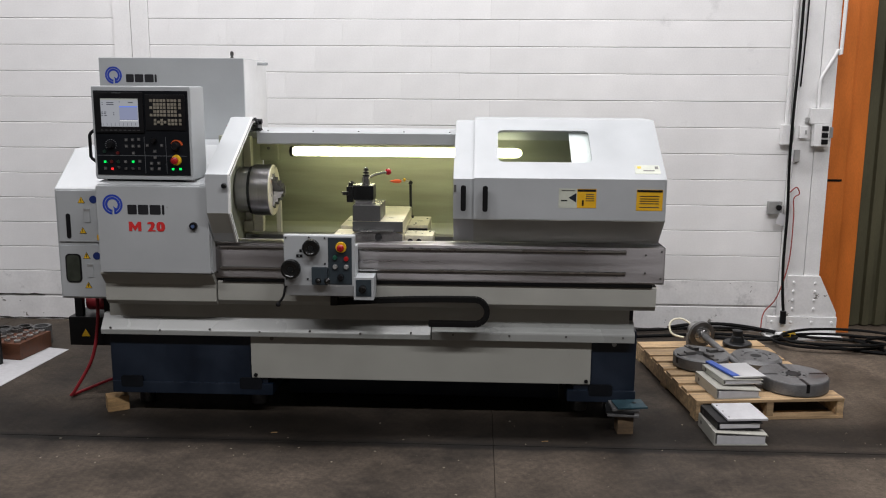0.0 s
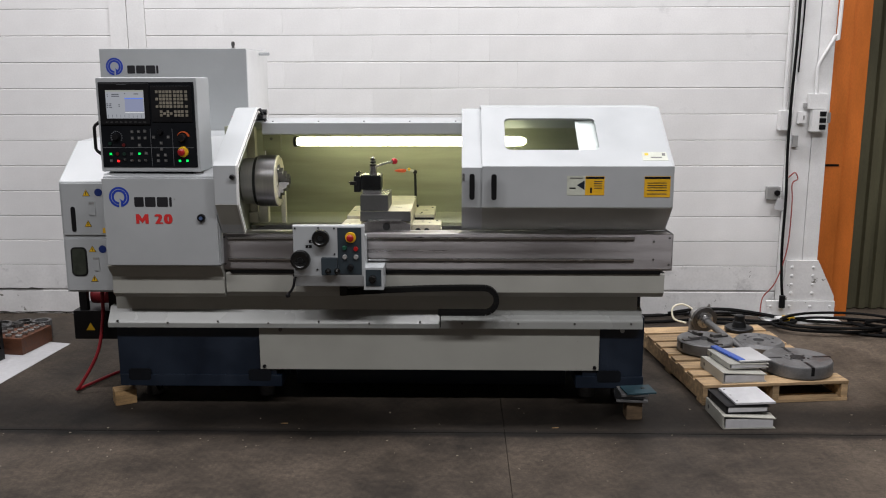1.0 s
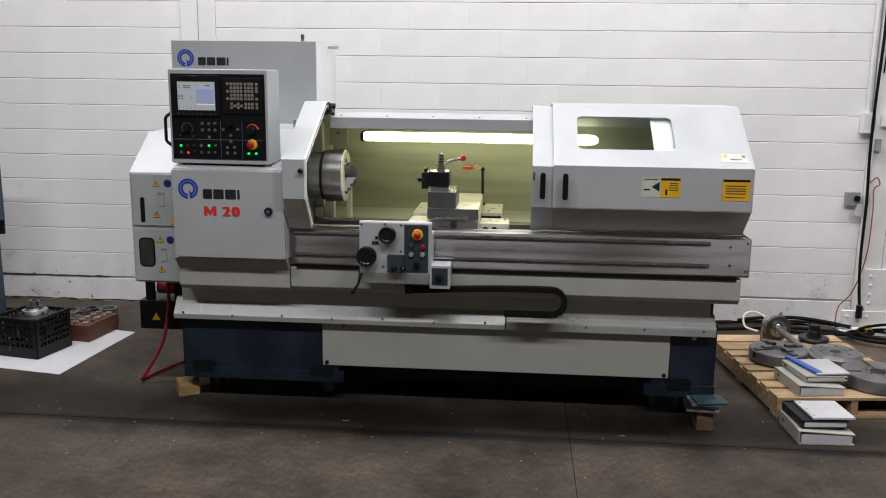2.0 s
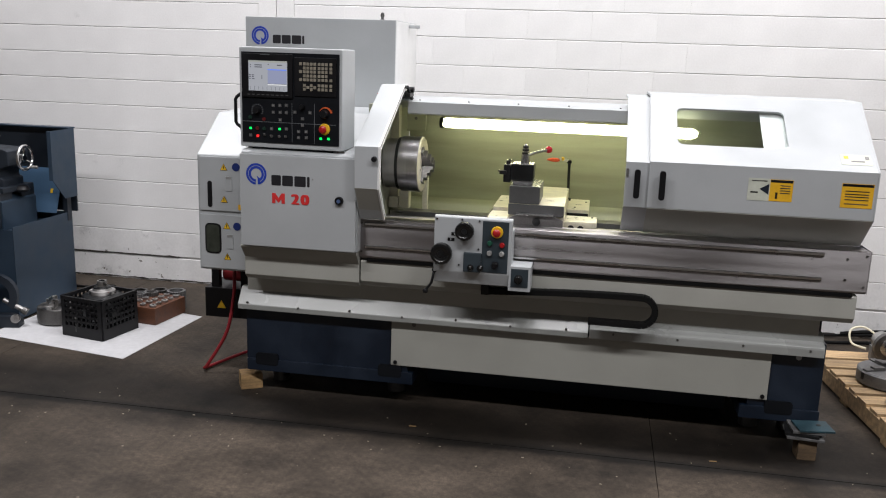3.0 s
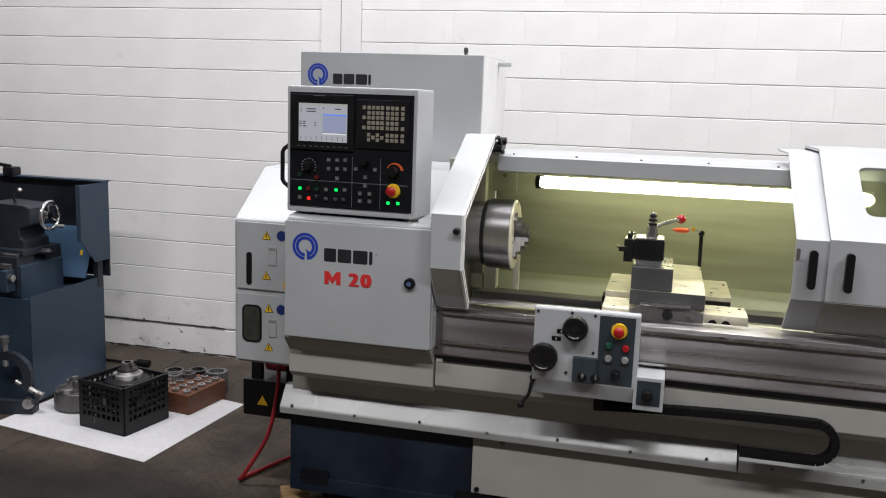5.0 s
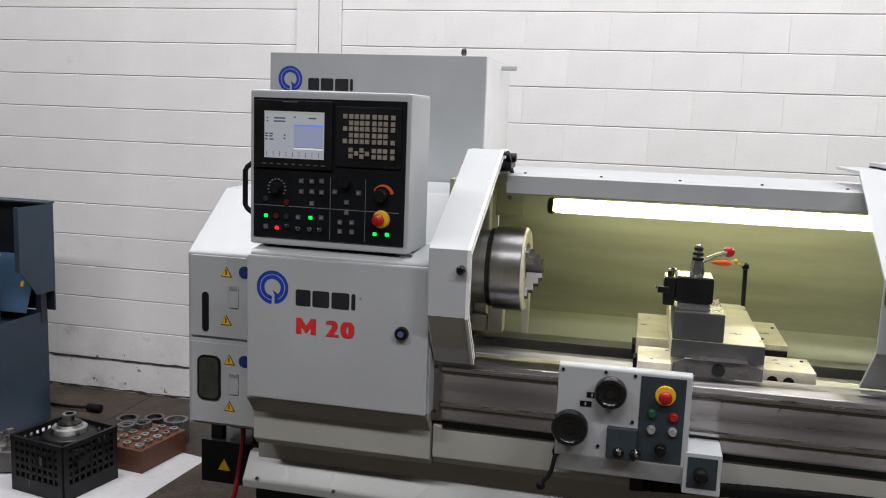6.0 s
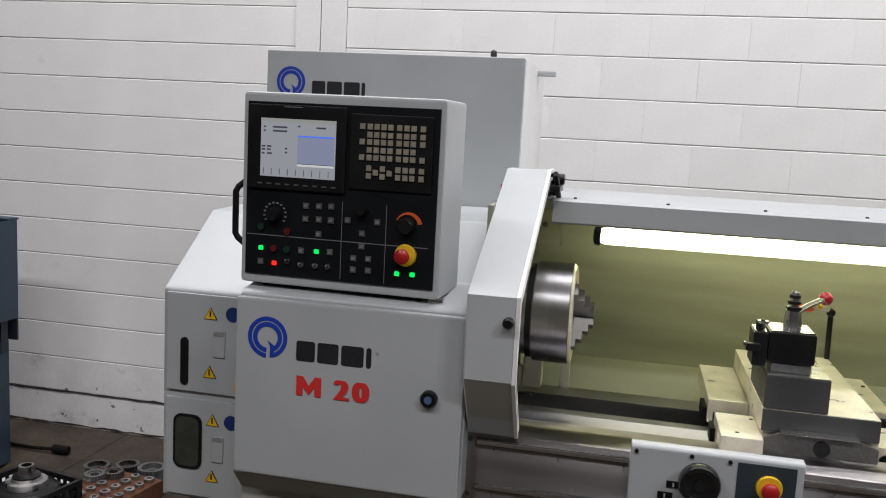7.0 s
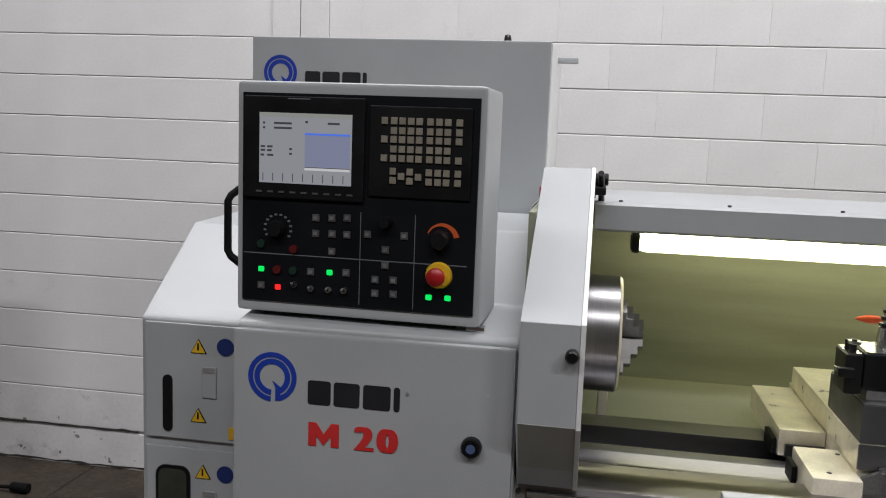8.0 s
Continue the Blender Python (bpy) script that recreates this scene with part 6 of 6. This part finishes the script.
# chuck on the sheet, against the blue lathe
t = local_thing("lathe_chuck", -3.664, 5.134, 0.003, 35, "steel three-jaw lathe chuck lying on the sheet", "lathe chuck")
part("body", revolve((0, 0, 0), [(0.0, 0.0), (0.0, 0.13), (0.012, 0.145), (0.105, 0.145), (0.115, 0.137), (0.115, 0.04), (0.09, 0.038), (0.09, 0.0)], "z", 48), M_OLD, t, "", True)
for k in range(3):
    jw = prism([(0.045, 0.115), (0.135, 0.115), (0.135, 0.137), (0.10, 0.137), (0.10, 0.155), (0.07, 0.155), (0.07, 0.17), (0.045, 0.17)], -0.018, 0.018, 0.002, None, along="y")
    part("jaw", turned(jw, Matrix.Rotation(radians(120 * k), 4, "Z")), M_SHINE, t, "polished jaw", True)
    part("key_socket", turned(box(0.143, 0.1465, -0.012, 0.012, 0.04, 0.075, 0), Matrix.Rotation(radians(60 + 120 * k), 4, "Z")), M_BLACK, t, "", True)

# wooden tray with collets
ctray = local_thing("collet_tray", -3.11, 5.396, 0.003, -8, "red-brown wooden tray holding steel collets", "tray")
part("tray_body", box(-0.19, 0.15, -0.17, 0.185, 0.0, 0.120, 0.004), M_BOXWOOD, ctray, "", True)
for i in range(4):
    for j in range(5):
        cx, cy = -0.135 + i * 0.080, -0.130 + j * 0.068
        if j > 2 and i < 2:
            continue
        c = thing("collet", (-3.11, 5.396, 0.003), "small round steel collet standing in the wooden tray", "collet", "collets in the tray", "", -8)
        BASES[c.name] = Vector((0, 0, 0))
        r = 0.022 + 0.003 * ((i * 3 + j) % 2)
        part("ring", revolve((cx, cy, 0.1202), [(0.0, 0.0), (0.0, r * 0.9), (0.012, r), (0.016, r * 0.95), (0.016, r * 0.45), (0.008, r * 0.42), (0.008, 0.0)], "z", 20), M_SHINE, c, "", True)
        part("bore", cyl((cx, cy, 0.1290), r * 0.42, 0.001, "z", 14), M_BLACK, c, "", True)
for gx, gy, gz, r, h, g in ((-3.175, 5.52, 0.1235, 0.045, 0.028, 1), (-3.235, 5.46, 0.1235, 0.045, 0.03, 0), (-3.055, 5.66, 0.003, 0.065, 0.13, 0), (-3.20, 5.68, 0.003, 0.055, 0.12, 1), (-3.33, 5.62, 0.003, 0.06, 0.12, 1)):
    gear = local_thing("spacer_ring", gx, gy, gz, 20 * g, "toothed dark steel ring beside the collets", "steel ring", "gear rings on the sheet")
    bm = revolve((0, 0, 0), [(0.0, r * 0.45), (0.0, r), (h, r), (h, r * 0.75), (h * 0.8, r * 0.72), (h * 0.8, r * 0.45), (0.0, r * 0.45)], "z", 96)
    for v in bm.verts:
        out = math.hypot(v.co.x, v.co.y)
        if out > r * 0.95 and int(round(math.atan2(v.co.y, v.co.x) / math.tau * 96)) % 4 < 2:
            v.co.x *= 1 + 0.005 / r
            v.co.y *= 1 + 0.005 / r
    part("body", bm, (M_IRON, M_OLD)[g], gear, "", True)
cord = thing("black_cord", (-4.0178, 5.9403, 0), "black cord with plug on the floor by the wall", "cord")
part("cord", tube([(-4.3719, 5.9773, 0.012), (-4.1696, 5.9561, 0.014), (-4.0178, 5.9403, 0.016), (-3.9167, 5.9297, 0.02), (-3.8108, 5.935, 0.026)], 0.010, 8, 6), M_RUBBER, cord)
part("plug", cyl((-3.7655, 5.9371, 0.026), 0.025, 0.09, "x", 14, bev=0.005), M_RUBBER, cord)

# ---- the blue lathe at the side ----
bl = thing("engine_lathe", (-4.66, 5.38, 0), "blue-grey manual engine lathe, worn paint", "lathe")
BX = -3.92
part("cabinet_base", strip([(5.05, 0.02), (5.05, 0.64), (5.05, 0.645)], -0.004, -4.51, BX, 0), M_BLUEGREY, bl, "blue-grey sheet steel cabinet base")
part("cabinet_base_body", box(-4.51, BX - 0.004, 5.055, 5.74, 0.02, 0.60, 0.004), M_BLUEGREY, bl)
part("cabinet_side", box(BX - 0.004, BX, 5.05, 5.74, 0.015, 0.664, 0.001), M_BLUEGREY, bl, "blue-grey end panel")
part("cabinet_back", box(-4.51, BX - 0.004, 5.735, 5.74, 0.6, 0.66, 0.001), M_BLUEGREY, bl)
part("kick_strip", box(-4.51, BX - 0.01, 5.065, 5.68, 0.0, 0.02, 0.0), M_BLACK, bl)
part("chip_pan", box(-6.0, -4.512, 5.03, 5.74, 0.40, 0.50, 0.004), M_BLUEGREY, bl)
part("left_pedestal", box(-6.0, -5.46, 5.06, 5.73, 0.0, 0.40, 0.004), M_BLUEGREY, bl)
bs2 = part("back_splash", box(-6.0, BX + 0.03, 5.764, 5.777, 0.66, 1.285, 0.003), M_BLUEDARK, bl, "dark blue-grey back splash")
part("splash_top_lip", box(-6.0, BX + 0.04, 5.7, 5.777, 1.286, 1.296, 0.002), M_BLUEGREY, bl)
part("splash_end", prism([(5.475, 1.285), (5.475, 0.93), (5.61, 0.78), (5.763, 0.78), (5.763, 1.285)], BX + 0.034, BX + 0.04, 0.001), M_BLUEGREY, bl, "bevelled end panel of the splash")
part("splash_end_flange", box(BX + 0.01, BX + 0.034, 5.475, 5.49, 0.93, 1.285, 0.001), M_BLUEGREY, bl)
part("splash_post", box(BX - 0.03, BX + 0.005, 5.68, 5.73, 0.60, 0.90, 0.003), M_BLUEDARK, bl)
part("lower_splash", strip([(5.64, 0.66), (5.755, 0.98)], 0.004, -6.0, BX - 0.06, 0), mat("mid_blue_paint", (0.05, 0.10, 0.17), 0.35), bl, "mid-blue sloping chip guard")
part("chalk_mark", strip([(5.691, 0.80), (5.702, 0.832)], 0.006, -4.055, -4.035, 0), M_YELLOW, bl)
lb_ = part("lathe_bed", prism([(5.18, 0.62), (5.18, 0.86), (5.21, 0.885), (5.25, 0.862), (5.33, 0.862), (5.33, 0.80), (5.43, 0.80), (5.43, 0.862), (5.51, 0.862), (5.55, 0.885), (5.58, 0.862), (5.58, 0.62)], -6.0, -4.11, 0.003), M_BLUEDARK, bl, "dark cast lathe bed")
part("bed_way", box(-6.0, -4.12, 5.185, 5.24, 0.868, 0.878, 0.002), M_OLD, lb_)
part("rack", box(-6.0, -4.14, 5.155, 5.18, 0.79, 0.82, 0.002), M_OLD, lb_)
part("lead_screw", cyl((-5.11, 5.135, 0.745), 0.017, 1.95, "x", 14), M_OLD, bl)
part("feed_rod", cyl((-5.11, 5.135, 0.69), 0.014, 1.95, "x", 12), M_OLD, bl)
part("end_bearing", box(-4.18, -4.13, 5.11, 5.2, 0.655, 0.79, 0.008), M_BLUEGREY, bl)
part("rod_end", cyl((-4.115, 5.135, 0.745), 0.022, 0.03, "x", 14, bev=0.004), M_SHINE, bl)
part("bed_foot", prism([(-4.32, 0.60), (-4.1, 0.60), (-4.1, 0.80), (-4.16, 0.86), (-4.32, 0.86)], 5.2, 5.58, 0.006, None, along="y"), M_BLUEGREY, bl)
part("rag", revolve((-4.09, 5.41, 0.88), [(-0.03, 0.0), (-0.028, 0.05), (-0.01, 0.06), (0.012, 0.045), (0.02, 0.0)], "z", 14), M_BLACK, bl)
ts = part("tailstock", prism([(-4.43, 0.89), (-4.13, 0.89), (-4.13, 0.95), (-4.16, 0.965), (-4.16, 1.02), (-4.08, 1.05), (-4.08, 1.15), (-4.12, 1.165), (-4.36, 1.175), (-4.42, 1.165), (-4.42, 1.05), (-4.37, 1.02), (-4.37, 0.965), (-4.43, 0.95)], 5.27, 5.5, 0.012, None, along="y"), M_BLUEDARK, bl, "cast blue-grey tailstock")
part("tailstock_base", box(-4.46, -4.09, 5.21, 5.55, 0.862, 0.90, 0.006), M_BLUEDARK, ts)
part("quill", cyl((-4.5, 5.38, 1.10), 0.03, 0.18, "x", 20, bev=0.003), M_STEEL, ts)
part("centre", revolve((0, 5.38, 1.10), [(-4.72, 0.0), (-4.7, 0.008), (-4.645, 0.014), (-4.64, 0.03), (-4.605, 0.036), (-4.59, 0.03), (-4.585, 0.018), (-4.56, 0.018)], "x", 18), M_SHINE, ts)
part("clamp_lever", tube([(-4.23, 5.33, 1.17), (-4.21, 5.3, 1.21), (-4.14, 5.26, 1.255)], 0.008, 8, 4), M_OLD, ts)
part("lever_ball", revolve((-4.13, 5.255, 1.262), [(-0.015, 0.0), (-0.01, 0.011), (0, 0.0155), (0.01, 0.011), (0.015, 0.0)], "z", 14), M_SHINE, ts)
rim = tube([(-4.025, 5.38 + 0.083 * math.cos(2 * math.pi * k / 20), 1.10 + 0.083 * math.sin(2 * math.pi * k / 20)) for k in range(21)], 0.012, 10, 3)
hw = part("handwheel", rim, M_CHROME, ts, "chrome tailstock handwheel")
for k in range(3):
    a = radians(90 + 120 * k)
    part("spoke", tube([(-4.045, 5.38, 1.10), (-4.026, 5.38 + 0.08 * math.cos(a), 1.10 + 0.08 * math.sin(a))], 0.009, 8, 2), M_CHROME, ts)
part("wheel_hub", cyl((-4.055, 5.38, 1.10), 0.026, 0.06, "x", 18, bev=0.003), M_CHROME, ts)
part("wheel_crank", cyl((-3.995, 5.38 + 0.05, 1.10 - 0.07), 0.011, 0.06, "x", 12, bev=0.003), M_SHINE, ts)
part("coolant_hose", tube([(-5.36, 5.72, 1.45), (-4.91, 5.68, 1.40), (-4.78, 5.66, 1.38), (-4.66, 5.64, 1.34), (-4.64, 5.62, 1.27), (-4.68, 5.6, 1.18), (-4.74, 5.58, 1.15)], 0.007, 8, 6), M_BLUELOGO, bl, "segmented blue coolant hose")
part("hose_tip", cyl((-4.75, 5.58, 1.14), 0.009, 0.03, "x", 10), M_RED, bl)
part("lamp_arm", tube([(-5.36, 5.73, 1.48), (-4.96, 5.72, 1.41), (-4.72, 5.71, 1.37), (-4.58, 5.71, 1.355)], 0.012, 8, 5), M_BLACK, bl)
part("lamp_head", box(-4.62, -4.54, 5.68, 5.76, 1.297, 1.35, 0.008), M_BLACK, bl)
part("green_hose", tube([(-4.96, 5.64, 0.90), (-4.66, 5.63, 0.96), (-4.51, 5.62, 1.03), (-4.48, 5.61, 1.10)], 0.014, 8, 5), mat("dull_green_hose", (0.13, 0.17, 0.09), 0.5), bl)

# steady rest and gear casting on the floor before it
sr = local_thing("steady_rest", -3.971, 4.924, 0, 15, "cast steel steady rest standing on the floor", "steady rest")
ring = bmesh.new()
for k in range(15):
    a0, a1 = radians(-40 + 18 * k), radians(-40 + 18 * (k + 1))
    pts = [(r * math.cos(a) - 0.02, r * math.sin(a) + 0.22) for r, a in ((0.10, a0), (0.15, a0), (0.15, a1), (0.10, a1))]
    prism(pts, -0.022, 0.022, 0, ring, along="y")
part("ring", ring, M_BLUEDARK, sr, "", True)
part("foot", prism([(-0.16, 0.0), (0.14, 0.0), (0.14, 0.05), (0.08, 0.085), (-0.1, 0.085), (-0.16, 0.05)], -0.045, 0.045, 0.006, None, along="y"), M_BLUEDARK, sr, "", True)
for k in range(3):
    a = radians(90 + 120 * k)
    u = Vector((math.cos(a), 0, math.sin(a)))
    c = Vector((-0.02, -0.005, 0.22))
    part("finger", tube([c + u * 0.06, c + u * 0.20], 0.017, 10, 2), M_SHINE, sr, "", True)
    part("finger_knob", tube([c + u * 0.20, c + u * 0.235], 0.026, 12, 2), M_OLD, sr, "", True)
part("clamp_bolt", cyl((0.12, -0.05, 0.07), 0.03, 0.03, "y", 16, bev=0.004), M_SHINE, sr, "", True)
gc = local_thing("gear_casting", -4.32, 4.777, 0, -12, "blue-grey cast housing lying on the floor", "casting")
part("body", prism([(-0.28, 0.0), (0.24, 0.0), (0.26, 0.05), (0.20, 0.14), (0.02, 0.17), (-0.1, 0.22), (-0.28, 0.22)], -0.11, 0.11, 0.02, None, along="y"), M_BLUEGREY, gc, "", True)
part("boss", cyl((-0.12, -0.125, 0.13), 0.06, 0.04, "y", 20, bev=0.005), M_BLUEDARK, gc, "", True)
part("bolt", cyl((0.12, -0.115, 0.08), 0.02, 0.03, "y", 6), M_OLD, gc, "", True)

# chips and scraps on the floor
rnd = random.Random(21)
chips = bmesh.new()
for k in range(150):
    x, y = rnd.uniform(-4.0, 3.2), rnd.choice((rnd.uniform(2.4, 4.3), rnd.uniform(3.3, 4.2), rnd.uniform(3.6, 4.05)))
    s = rnd.uniform(0.001, 0.0042)
    turned_bit = turned(box(-s * rnd.uniform(0.6, 2.2), s, -s, s * rnd.uniform(0.4, 1), 0, s * 0.5, 0), Matrix.Translation((x, y, 0.0002)) @ pose(0, 0, 0, 0, 0, rnd.uniform(0, 180)))
    merge(chips, turned_bit)
tagged(new("floor_chips", mesh_of("floor_chips", chips, mat("pale_swarf_and_grit", (0.24, 0.21, 0.16), 0.6, 0.2, 0.3, 30))), "pale swarf and grit scattered on the floor", "debris", "", "stuff")
for x, y, a in ((0.62, 3.98, 10), (-0.9, 4.02, 5)):
    sl = thing("wood_sliver", (x, y, 0), "thin pale wood sliver on the floor", "wood sliver", "floor scraps", "", a)
    part("sliver", box(-0.018, 0.018, -0.003, 0.003, 0, 0.003, 0.001), M_BLOCK, sl, "", True)
